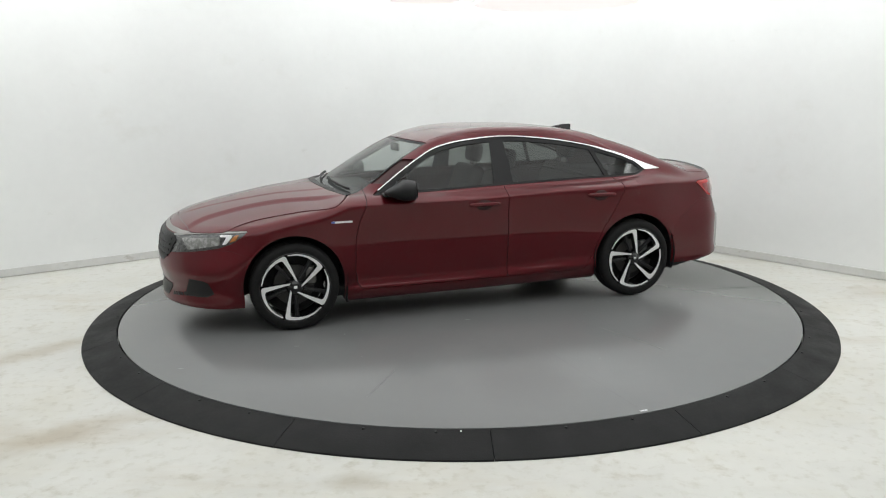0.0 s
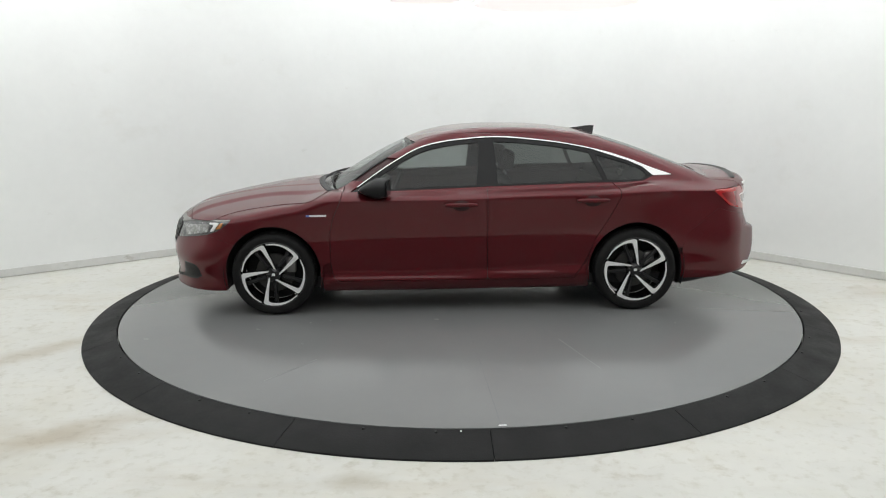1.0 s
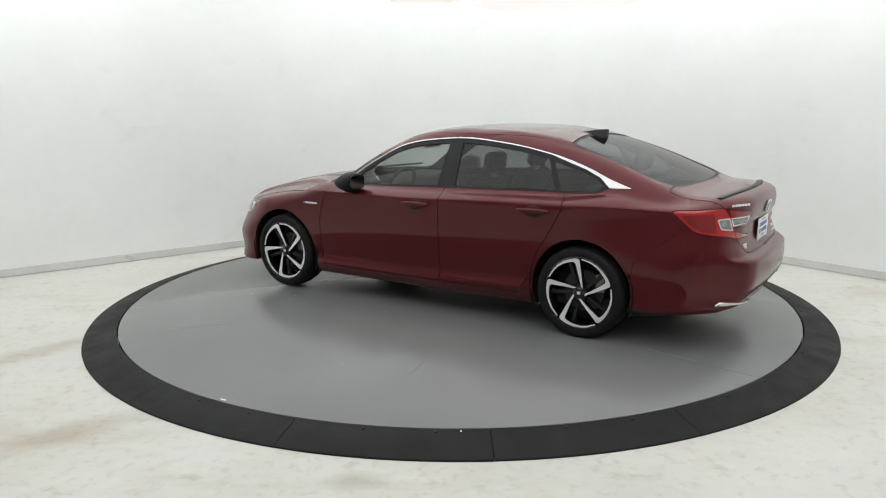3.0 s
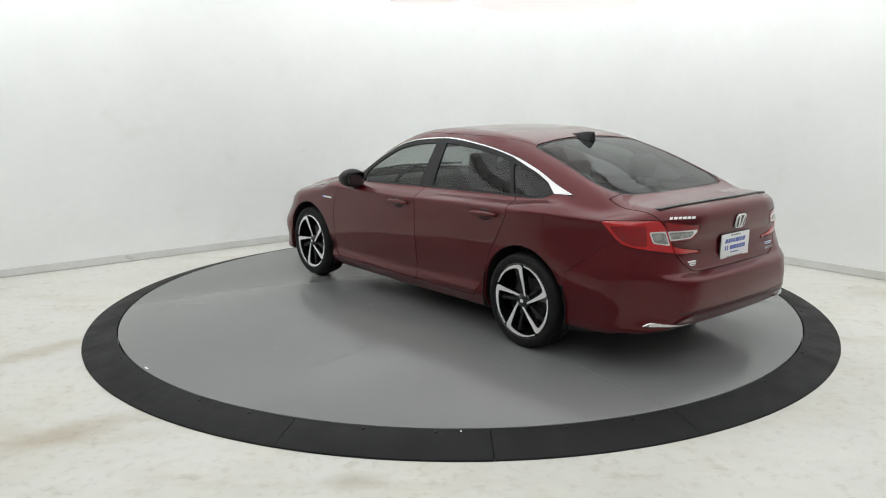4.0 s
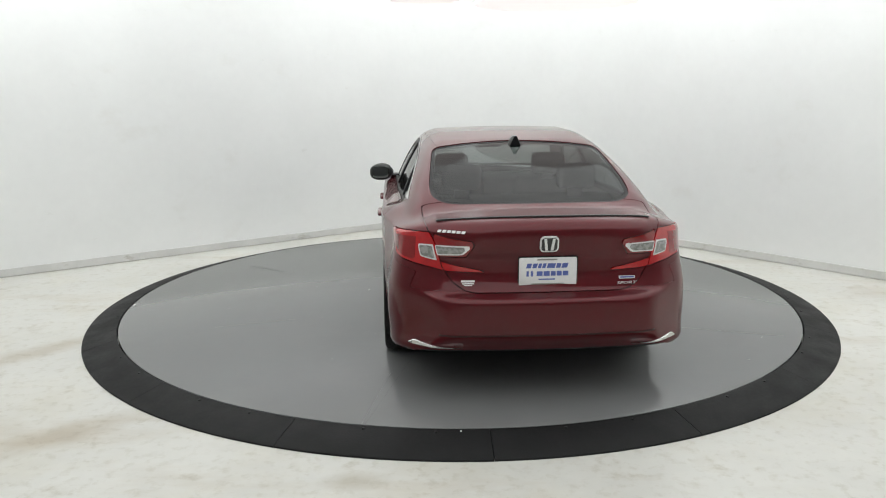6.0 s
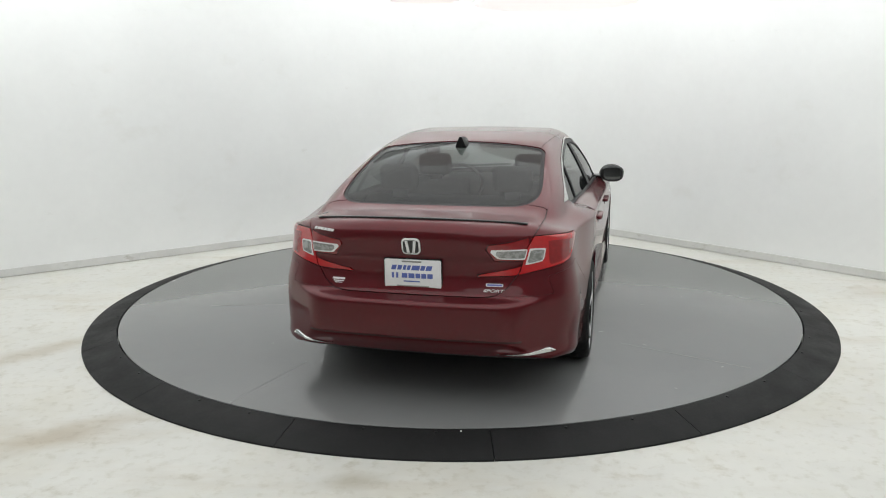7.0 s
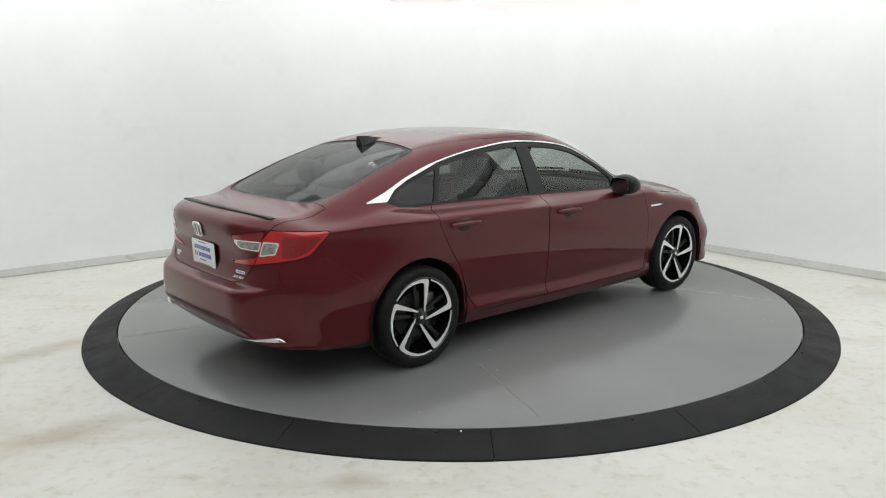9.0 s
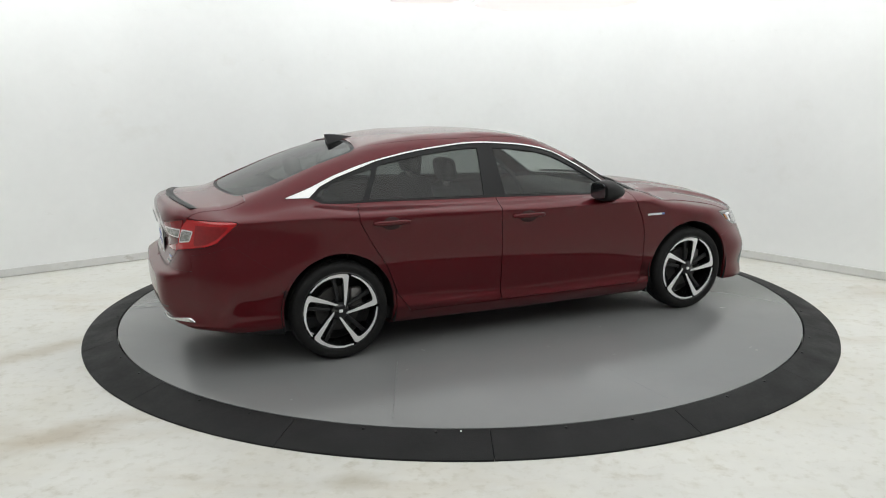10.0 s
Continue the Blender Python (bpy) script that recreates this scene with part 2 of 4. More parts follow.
# unseen glowing sheet, added under the ceiling as even fill
fill_ceiling = new("fill_ceiling")
fill_ceiling.matrix_basis = pose(0, 0, ROOM_H - 0.02)
tagged(fill_ceiling, "unseen glowing ceiling added to fill the room with even light", "light ceiling")
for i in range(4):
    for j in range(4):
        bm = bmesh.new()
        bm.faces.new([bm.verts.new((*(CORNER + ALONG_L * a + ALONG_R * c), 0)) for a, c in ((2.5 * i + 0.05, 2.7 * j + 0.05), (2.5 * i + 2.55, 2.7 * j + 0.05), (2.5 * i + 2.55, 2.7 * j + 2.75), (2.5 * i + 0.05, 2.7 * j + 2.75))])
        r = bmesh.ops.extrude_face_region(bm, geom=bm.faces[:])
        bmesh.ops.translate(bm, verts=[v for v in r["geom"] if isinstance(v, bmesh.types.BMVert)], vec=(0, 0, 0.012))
        part("diffuser", bm, GLOW, fill_ceiling, smooth=False)


# unseen cove lights, added along the far walls to brighten them
def rail_bm(line, profile):
    """Sweep (distance from the wall, height) pairs along a stretch of wall."""
    bm = bmesh.new()
    rows = [[bm.verts.new((p.x, p.y, z)) for p in offset_line(line, d)] for d, z in profile]
    for r, q in zip(rows, rows[1:]):
        for i in range(len(r) - 1):
            bm.faces.new((r[i], r[i + 1], q[i + 1], q[i]))
    return bm


def wash_light(line):
    e = new("wash_light")
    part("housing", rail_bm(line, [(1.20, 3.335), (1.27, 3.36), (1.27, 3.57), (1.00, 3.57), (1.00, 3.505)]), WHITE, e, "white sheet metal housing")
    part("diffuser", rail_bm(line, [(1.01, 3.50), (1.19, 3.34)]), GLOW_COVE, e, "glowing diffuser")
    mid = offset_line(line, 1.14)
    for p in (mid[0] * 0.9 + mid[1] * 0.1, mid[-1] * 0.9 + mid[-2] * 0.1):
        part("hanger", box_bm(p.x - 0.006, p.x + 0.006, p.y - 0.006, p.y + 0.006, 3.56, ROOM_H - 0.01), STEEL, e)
    tagged(e, "long unseen wash light added to brighten the far wall", "cove light", "cove lights")


# stretch left open so the added light leaves that wall darker
wash_light([CORNER + ALONG_L * 10.1, CORNER + ALONG_L * 4.3])
wash_light([CORNER + ALONG_L * 3.3, *far_line[1:-1], CORNER + ALONG_R * 10.9])


def ceiling_disc(x, y, z, r):
    """A round lamp that hangs under the ceiling."""
    e = new("round_lamp")
    e.matrix_basis = pose(x, y, z, 0, 0, 0)
    prof = [(0.001, 0.05), (r * 0.6, 0.045), (r - 0.02, 0.03), (r, 0.015), (r - 0.01, 0.0), (r * 0.6, -0.01), (0.001, -0.012)]
    part("panel", lathe_bm(prof, 96), GLOW_DISC, e, "softly glowing diffuser", m=pose(0, 0, 0, 90))
    for a in (90, 210, 330):
        px, py = 0.7 * r * math.cos(radians(a)), 0.7 * r * math.sin(radians(a))
        part("hanger", box_bm(px - 0.001, px + 0.001, py - 0.001, py + 0.001, 0.03, ROOM_H - z), WHITE, e)
    tagged(e, "round white lamp with a soft diffuser hung under the ceiling", "ceiling lamp", "round ceiling lamps")


ceiling_disc(0.85, 0.42, 2.50, 0.70)
ceiling_disc(-0.25, 0.09, 2.50, 0.29)

# ---- turntable ----
ring = new("turntable_ramp")
tagged(ring, "black rubber ramp ring around the turntable", "ramp ring")
SEAMS = [-174.75 + 22.05 * i for i in range(16)]


def ramp_segment(a0, a1):
    bm = bmesh.new()
    n = 14
    rows = []
    g = 0.0006
    for i in range(n + 1):
        a = radians(a0) + g + (radians(a1 - a0) - 2 * g) * i / n
        c, s = math.cos(a), math.sin(a)
        ri, ro = DISC_R + 0.009, RING_R
        prof = ((ri, 0.0), (ri, DISC_H - 0.006), (ri + 0.005, DISC_H - 0.001), (ri + 0.03, DISC_H - 0.004), (ro - 0.012, 0.014), (ro - 0.002, 0.009), (ro, 0.0))
        rows.append([bm.verts.new((r * c, r * s, z)) for r, z in prof])
    for i in range(n):
        for j in range(6):
            bm.faces.new((rows[i][j], rows[i][j + 1], rows[i + 1][j + 1], rows[i + 1][j]))
    bm.faces.new(rows[0])
    bm.faces.new(rows[-1][::-1])
    return part("ramp_segment", bm, RUBBER, ring)


for i, a in enumerate(SEAMS):
    a1 = SEAMS[i + 1] if i < 15 else SEAMS[0] + 360
    seg = ramp_segment(a, a1)
    for da in (8.3, 16.2):
        ba = radians(a + da)
        bm = bmesh.new()
        bmesh.ops.create_cone(bm, cap_ends=True, segments=14, radius1=0.011, radius2=0.007, depth=0.008)
        part("bolt", bm, BLACK, seg, "black bolt head", m=Matrix.Translation((2.757 * math.cos(ba), 2.757 * math.sin(ba), DISC_H - 0.004)))

turntable = new("turntable")
tagged(turntable, "grey coated round car turntable with scuffs", "turntable")
prof = [(0.002, 0.0), (DISC_R - 0.006, 0.0), (DISC_R, -0.004), (DISC_R, -0.05), (0.002, -0.05)]
for a0, a1 in ((92.4, 165), (165, 272.4), (272.4, 345), (345, 452.4)):
    g = 0.009
    bm = lathe_bm(prof, 80, a0 + g, a1 - g)
    part("plate", bm, DISC, turntable, m=pose(0, 0, 0, 90) @ Matrix.Diagonal((1, 1, -1, 1)))
part("core", lathe_bm([(0.001, -0.004), (DISC_R - 0.02, -0.004), (DISC_R - 0.02, -0.05)], 96), BLACK, turntable, m=pose(0, 0, 0, 90))
for x0, y0, x1, y1, w in ((-2.62, 0.72, -1.88, 0.57, 0.004), (-1.07, -1.40, -1.39, -2.20, 0.005), (-0.82, 1.89, -0.66, 1.30, 0.003), (0.99, 1.63, 1.26, 2.0, 0.005)):
    d = Vector((x1 - x0, y1 - y0))
    bm = box_bm(0, d.length, -w / 2, w / 2, 0.0002, 0.0009)
    part("scratch", bm, SMOKE, turntable, "thin grey scratch", m=pose(x0, y0, 0, 0, 0, math.degrees(math.atan2(d.y, d.x))))
rng = random.Random(4)
for i in range(34):
    r, a = 2.6 * math.sqrt(rng.random()), rng.random() * 6.283
    bm = bmesh.new()
    bmesh.ops.create_icosphere(bm, subdivisions=1, radius=1.0)
    q = rng.uniform(0.004, 0.010)
    part("speck", bm, SMOKE, turntable, m=pose(r * math.cos(a), r * math.sin(a), 0.0003, 0, 0, rng.uniform(0, 180)) @ Matrix.Diagonal((q * rng.uniform(1, 3), q * 0.6, 0.0008, 1)))


part("chip", box_bm(-0.022, 0.022, -0.006, 0.006, 0.0003, 0.0012), WHITE, turntable, "small white paint chip", m=pose(-0.122, 2.692, 0, 0, 0, 2))
part("tick", box_bm(-0.003, 0.003, -0.014, 0.014, -0.001, 0.001), WHITE, ring, "small white paint tick", m=pose(0.015, -2.752, DISC_H - 0.001, -8))


# ---- car body surface ----
def pchip(xs, ys):
    xs, ys = np.array(xs, float), np.array(ys, float)
    h, d = np.diff(xs), np.diff(ys) / np.diff(xs)
    s = np.zeros(len(xs))
    for i in range(1, len(xs) - 1):
        if d[i - 1] * d[i] > 0:
            w1, w2 = 2 * h[i] + h[i - 1], h[i] + 2 * h[i - 1]
            s[i] = (w1 + w2) / (w1 / d[i - 1] + w2 / d[i])
    s[0], s[-1] = d[0], d[-1]

    def f(x):
        x = np.clip(x, xs[0], xs[-1])
        i = np.clip(np.searchsorted(xs, x) - 1, 0, len(h) - 1)
        t = (x - xs[i]) / h[i]
        t2, t3 = t * t, t * t * t
        return (2 * t3 - 3 * t2 + 1) * ys[i] + (t3 - 2 * t2 + t) * h[i] * s[i] + (-2 * t3 + 3 * t2) * ys[i + 1] + (t3 - t2) * h[i] * s[i + 1]
    return f


def smax(a, b, k):
    h = np.maximum(k - np.abs(a - b), 0) / k
    return np.maximum(a, b) + h * h * k * 0.25


def smin(a, b, k):
    return -smax(-a, -b, k)


def step(a, b, x):
    t = np.clip((x - a) / (b - a), 0, 1)
    return t * t * (3 - 2 * t)


# heights and widths of the car, x forward from the middle of the wheelbase
ROOFLINE = pchip([-2.6, -2.2, -2.02, -1.8, -1.5, -1.2, -1.05, -0.65, -0.27, 0.0, 0.23, 0.37, 0.66, 0.94, 1.15, 1.5], [0.40, 0.960, 1.065, 1.155, 1.268, 1.357, 1.389, 1.430, 1.434, 1.420, 1.380, 1.334, 1.2, 1.037, 0.919, 0.7])
DECKLINE = pchip([-2.6, -2.42, -2.2, -2.02, -1.7, -1.2, 0.6, 1.02, 1.42, 1.67, 1.93, 2.11, 2.25, 2.36, 2.5], [0.99, 1.024, 1.036, 1.042, 1.048, 1.0, 0.988, 0.985, 0.9515, 0.910, 0.858, 0.810, 0.748, 0.69, 0.5])
FLANK = pchip([0.10, 0.18, 0.26, 0.305, 0.36, 0.45, 0.65, 0.80, 0.90], [0.80, 0.862, 0.884, 0.884, 0.888, 0.900, 0.914, 0.915, 0.919])
SHOULDER = pchip([0.90, 0.935, 0.975, 1.05, 1.12, 1.3], [0.919, 0.882, 0.828, 0.75, 0.69, 0.55])
PLAN = pchip([-2.5, -2.0, -1.6, -1.0, 0.9, 1.4, 1.9, 2.3], [0.978, 0.985, 1.003, 1.0, 1.0, 1.001, 1.0, 0.95])
GLASS_PLAN = pchip([-2.1, -1.65, -1.1, -0.6, 0.0, 0.5, 1.0, 1.3], [0.905, 0.9585, 0.982, 1.001, 1.0, 0.982, 0.930, 0.88])
NOSE = pchip([0.12, 0.2, 0.3, 0.45, 0.6, 0.70, 0.78, 0.86], [2.234, 2.352, 2.333, 2.358, 2.342, 2.335, 2.29, 2.20])
TAIL = pchip([0.15, 0.24, 0.34, 0.40, 0.50, 0.590, 0.612, 0.632, 0.660, 0.74, 0.80, 0.86, 0.93, 1.0, 1.1], [-2.36, -2.403, -2.462, -2.500, -2.513, -2.511, -2.494, -2.440, -2.424, -2.402, -2.404, -2.424, -2.440, -2.445, -2.42])
CORNER_X = pchip([0.25, 0.4, 0.6, 0.8, 0.93], [-2.330, -2.303, -2.300, -2.248, -2.220])
HOOD_RIDGE = pchip([0.95, 1.03, 1.35, 1.72, 1.97, 2.12, 2.3], [0.70, 0.661, 0.510, 0.420, 0.426, 0.475, 0.55])
HOOD_CREASE = pchip([0.9, 1.235, 1.49, 1.85, 2.2], [0.45, 0.337, 0.250, 0.159, 0.08])


def SIDE(z, x=0.0):
    z = z - 0.045 * step(0.2, -1.2, x) + 0.03 * step(1.2, 2.1, x)
    ledge = 0.022 * np.exp(-((z - 0.268) / 0.040) ** 2) * step(1.12, 0.92, np.abs(x))
    return np.where(z < 0.90, FLANK(z) + ledge, SHOULDER(z))


def skin(p):
    """Below zero inside the car's outer surface."""
    x, y, z = p[..., 0], np.abs(p[..., 1]), p[..., 2]
    yy = y * y
    side = y - SIDE(z, x) * PLAN(x) + 0.03 * step(1.2, 2.2, x) * step(0.55, 0.9, z)
    side = side + 0.085 * step(-1.6, -2.1, x) * step(0.93, 1.01, z) + 0.072 * step(-1.3, -2.1, x) * step(0.40, 0.95, z)
    top = z - DECKLINE(x + 0.20 * yy * step(0.6, 1.8, x)) + yy * (0.05 + 0.06 * step(0.8, 1.3, x) + 0.03 * step(-1.5, -2.0, x))
    ridge, crease = HOOD_RIDGE(x), HOOD_CREASE(x)
    bonnet = step(0.95, 1.2, x) * step(2.25, 2.05, x)
    top = top + bonnet * (0.020 * step(ridge - 0.012, ridge + 0.055, y) + 0.006 * step(crease - 0.006, crease + 0.030, y)) - 0.008
    nose = x - NOSE(z) + (0.548 + 0.245 * step(0.42, 0.70, z)) * y ** 2.8
    face = TAIL(z) + 0.08 * yy - x
    slope = 0.894 - 0.17 * step(0.5, 0.9, z)
    corner = (CORNER_X(z) + slope * (y - 0.76) - x) / np.sqrt(1 + slope * slope)
    tail = smax(face, corner, 0.045 + 0.035 * step(0.40, 0.75, z))
    low = (0.17 + 0.105 * step(-1.7, -2.3, x)) - z
    body = smax(smax(smax(side, top, 0.07), tail, 0.10), nose, 0.13)
    body = smax(body, low, 0.05)
    xs = x + np.where(x > -0.3, 0.25, 0.13) * yy * np.tanh((x + 0.3) / 0.4)
    ctop = z - ROOFLINE(xs) + 0.042 * yy
    cw = (0.811 - 0.426 * (z - 0.975) - 0.25 * (z - 0.975) * np.abs(z - 0.975)) * GLASS_PLAN(x)
    cabin = smax(smax(y - cw - 0.004, ctop, 0.11), 0.90 - z, 0.03)
    return smin(body, cabin, 0.035)


def base_surface():
    n_mid, n_fan, n_v = 300, 72, 176
    org, way = [], []
    v = np.concatenate([np.linspace(-90, 0, 50)[:-1], np.linspace(0, 40, 86)[:-1], np.linspace(40, 90, 42)])
    v = np.radians(v)
    cols = [(-1.5, -a) for a in np.linspace(90, 0, n_fan)[:-1]] + [(s, 0.0) for s in np.linspace(-1.5, 1.6, n_mid)] + [(1.6, a) for a in np.linspace(0, 90, n_fan)[1:]]
    for s, a in cols:
        a = radians(a)
        org.append(np.stack([np.full(len(v), s), 0 * v, np.full(len(v), 0.62)], -1))
        way.append(np.stack([np.full(len(v), math.sin(a)), math.cos(a) * np.cos(v), math.cos(a) * np.sin(v)], -1))
    org, way = np.array(org), np.array(way)
    lo, hi = np.zeros(org.shape[:2]), np.full(org.shape[:2], 1.6)
    for _ in range(30):
        mid = (lo + hi) / 2
        out = skin(org + way * mid[..., None]) > 0
        hi, lo = np.where(out, mid, hi), np.where(out, lo, mid)
    V = org + way * lo[..., None]
    V[np.abs(V[..., 1]) < 1e-6, 1] = 0.0
    nc, nv = V.shape[:2]
    V = V.reshape(-1, 3)
    i = np.arange(nc * nv).reshape(nc, nv)
    a, b, c, d = i[:-1, :-1].ravel(), i[1:, :-1].ravel(), i[1:, 1:].ravel(), i[:-1, 1:].ravel()
    T = np.concatenate([np.stack([a, b, c], -1), np.stack([a, c, d], -1)])
    return V, normals(V), T


def normals(V):
    e = 0.008
    G = np.stack([skin(V + np.eye(3)[k] * e) - skin(V - np.eye(3)[k] * e) for k in range(3)], -1)
    G[V[:, 1] == 0, 1] = 0
    return G / np.maximum(np.linalg.norm(G, axis=1), 1e-9)[:, None]


def compact(V, N, T):
    used = np.unique(T)
    back = np.zeros(len(V), int)
    back[used] = np.arange(len(used))
    return V[used], N[used], back[T]


def clip(M, f):
    """Keep the part of the surface where f is below zero, cut cleanly."""
    V, N, T = M
    w = f(V)
    ins = w < 0
    c = ins[T].sum(1)
    keep = [T[c == 3]]
    newV, newN, n0 = [], [], len(V)
    mixed = T[(c == 1) | (c == 2)]
    if len(mixed):
        cm = ins[mixed].sum(1)
        odd = np.where((cm == 1)[:, None], ins[mixed], ~ins[mixed]).argmax(1)
        r = np.arange(len(mixed))
        a, b, d = mixed[r, odd], mixed[r, (odd + 1) % 3], mixed[r, (odd + 2) % 3]
        pairs = np.concatenate([np.stack([a, b], -1), np.stack([a, d], -1)])
        key = np.sort(pairs, 1)
        uni, inv = np.unique(key[:, 0] * n0 + key[:, 1], return_inverse=True)
        i, j = uni // n0, uni % n0
        t = (w[i] / (w[i] - w[j]))[:, None]
        V = np.concatenate([V, V[i] * (1 - t) + V[j] * t])
        nn = N[i] * (1 - t) + N[j] * t
        N = np.concatenate([N, nn / np.linalg.norm(nn, axis=1)[:, None]])
        ab, ad = n0 + inv[:len(mixed)], n0 + inv[len(mixed):]
        one = cm == 1
        keep.append(np.stack([a, ab, ad], -1)[one])
        keep.append(np.stack([ab, b, d], -1)[~one])
        keep.append(np.stack([ab, d, ad], -1)[~one])
    T = np.concatenate(keep)
    return compact(V, N, T)


def poly(points, axes, grow=0.0):
    """Signed distance to a polygon seen along one axis: below zero inside. grow widens it."""
    P = np.array(points, float)
    ia, ib = "xyzs".index(axes[0]), "xyzs".index(axes[1])

    def f(V):
        full = np.concatenate([V, (V[:, 1] + V[:, 0] + 2.40)[:, None]], 1)
        q = full[:, (ia, ib)]
        best, inside = np.full(len(q), 1e9), np.zeros(len(q), bool)
        for k in range(len(P)):
            a, b = P[k], P[(k + 1) % len(P)]
            d = b - a
            h = np.clip(((q - a) @ d) / (d @ d), 0, 1)
            best = np.minimum(best, np.linalg.norm(q - a - h[:, None] * d, axis=1))
            cross = ((a[1] > q[:, 1]) != (b[1] > q[:, 1]))
            if a[1] != b[1]:
                inside ^= cross & (q[:, 0] < (b[0] - a[0]) * (q[:, 1] - a[1]) / (b[1] - a[1]) + a[0])
        return np.where(inside, -best, best) - grow
    return f


def inv(f, gap=0.0):
    return lambda V: gap - f(V)


def half(axis, sign, value):
    """Keeps sign * coordinate < sign * value."""
    k = "xyz".index(axis)
    return lambda V: sign * (V[:, k] - value)


def cut(M, *fs):
    for f in fs:
        M = clip(M, f)
    return M


def mirrored(M):
    V, N, T = M
    return V * (1, -1, 1), N * (1, -1, 1), T


def whole(M):
    """Join a half with its mirror image along the middle."""
    V, N, T = M
    n = len(V)
    mid = V[:, 1] == 0
    other = np.where(mid, np.arange(n), n + np.arange(n))
    return compact(np.concatenate([V, V * (1, -1, 1)]), np.concatenate([N, N * (1, -1, 1)]), np.concatenate([T, other[T]]))


def shell_mesh(name, M, depth=0.012, lift=0.0):
    """A mesh of the surface with its edges folded inwards by depth."""
    V, N, T = M
    V = V + N * lift
    fn = np.cross(V[T[:, 1]] - V[T[:, 0]], V[T[:, 2]] - V[T[:, 0]])
    area = np.linalg.norm(fn, axis=1)
    T, fn = T[area > 1e-10], fn[area > 1e-10]
    flip = (fn * N[T].sum(1)).sum(1) < 0
    T = T.copy()
    T[flip] = T[flip][:, ::-1]
    verts, norms, faces = [V], [N], [T]
    if depth:
        E = np.concatenate([T[:, (0, 1)], T[:, (1, 2)], T[:, (2, 0)]])
        key = np.sort(E, 1)
        uni, ix, cnt = np.unique(key[:, 0] * len(V) + key[:, 1], return_index=True, return_counts=True)
        B = E[ix[cnt == 1]]
        a, b = V[B[:, 0]], V[B[:, 1]]
        nm = N[B].mean(1)
        lat = np.cross(b - a, nm)
        lat /= np.maximum(np.linalg.norm(lat, axis=1), 1e-9)[:, None]
        n0, k = len(V), len(B)
        verts += [a, b, b - N[B[:, 1]] * depth, a - N[B[:, 0]] * depth]
        norms += [lat] * 4
        i = n0 + np.arange(k)
        faces += [np.stack([i + k, i, i + 3 * k], -1), np.stack([i + k, i + 3 * k, i + 2 * k], -1)]
    V, N, T = np.concatenate(verts), np.concatenate(norms), np.concatenate(faces)
    mesh = bpy.data.meshes.new(name)
    mesh.vertices.add(len(V))
    mesh.vertices.foreach_set("co", V.astype(np.float32).ravel())
    mesh.loops.add(len(T) * 3)
    mesh.loops.foreach_set("vertex_index", T.astype(np.int32).ravel())
    mesh.polygons.add(len(T))
    mesh.polygons.foreach_set("loop_start", np.arange(0, len(T) * 3, 3, dtype=np.int32))
    mesh.update(calc_edges=True)
    mesh.polygons.foreach_set("use_smooth", np.ones(len(T), bool))
    mesh.normals_split_custom_set_from_vertices(N.astype(np.float32).tolist())
    return mesh


car = new("car")
tagged(car, "dark red metallic four-door saloon with tinted windows on the turntable", "car")
SKIN = base_surface()


def pair(name, M, mat, label="", depth=0.012, lift=0.0, parents=(None, None)):
    """The piece on the left flank and its mirror image on the right."""
    out = []
    for k, q in enumerate((M, mirrored(M))):
        out.append(link(name, shell_mesh(name, q, depth, lift), mat, parents[k] or car, label))
    return out


def middle(name, M, mat, label="", depth=0.012, lift=0.0, parent=None):
    return link(name, shell_mesh(name, whole(M), depth, lift), mat, parent or car, label)


GAP = 0.0026
WINDOW_TOP = pchip([-1.715, -1.56, -1.37, -1.08, -0.684, -0.324, 0.0, 0.24, 0.457, 0.66, 0.76], [1.056, 1.108, 1.183, 1.266, 1.332, 1.359, 1.338, 1.292, 1.185, 1.055, 0.985])


def window_top(x0, x1, n, drop=0.0):
    """Points along the upper edge of the side windows."""
    return [(float(x), float(WINDOW_TOP(x)) - drop) for x in np.linspace(x0, x1, n)]


DLO = [(0.80, 0.958), *window_top(0.76, -1.715, 44), (-1.555, 1.052), (-1.48, 1.018), (-1.36, 1.008), (-1.016, 1.006), (-0.25, 0.988), (0.5, 0.962)]
dlo = poly(DLO, "xz")
upper = half("y", -1, 0.45)


def windscreen(grow):
    def f(V):
        x, y = V[:, 0], V[:, 1]
        lo = x - (1.13 - 0.27 * y * y)
        hi = (0.385 - 0.25 * y * y) - x
        si = (y - (0.56 + (x - 0.30) * 0.245)) * 0.97
        return np.maximum(np.maximum(lo * 0.55, hi * 0.9), np.maximum(si, 0.5 - V[:, 2])) - grow
    return f


def rear_window(grow):
    def f(V):
        x, y = V[:, 0], V[:, 1]
        hi = x - (-1.125 - 0.22 * y * y)
        lo = (-2.03 + 0.22 * y * y) - x
        si = y - 0.565 - 0.045 * np.clip((-1.2 - x) / 0.5, 0, 1) + 0.03 * np.clip((-1.75 - x) / 0.2, 0, 1) ** 2
        return np.maximum(smax(hi, si, 0.05), smax(lo, si, 0.12)) - grow
    return f


ARCH_F, ARCH_R = (1.415, 0.338, 0.366), (-1.415, 0.338, 0.366)


def arch(a, grow=0.0):
    def f(V):
        r = np.hypot(V[:, 0] - a[0], V[:, 2] - a[1]) - a[2]
        r = np.where(V[:, 2] < a[1], np.minimum(r, np.abs(V[:, 0] - a[0]) - a[2] * 0.985), r)
        return np.maximum(r, 0.4 - V[:, 1]) - grow
    return f


def outside(*fs):
    return [inv(f, GAP) for f in fs]


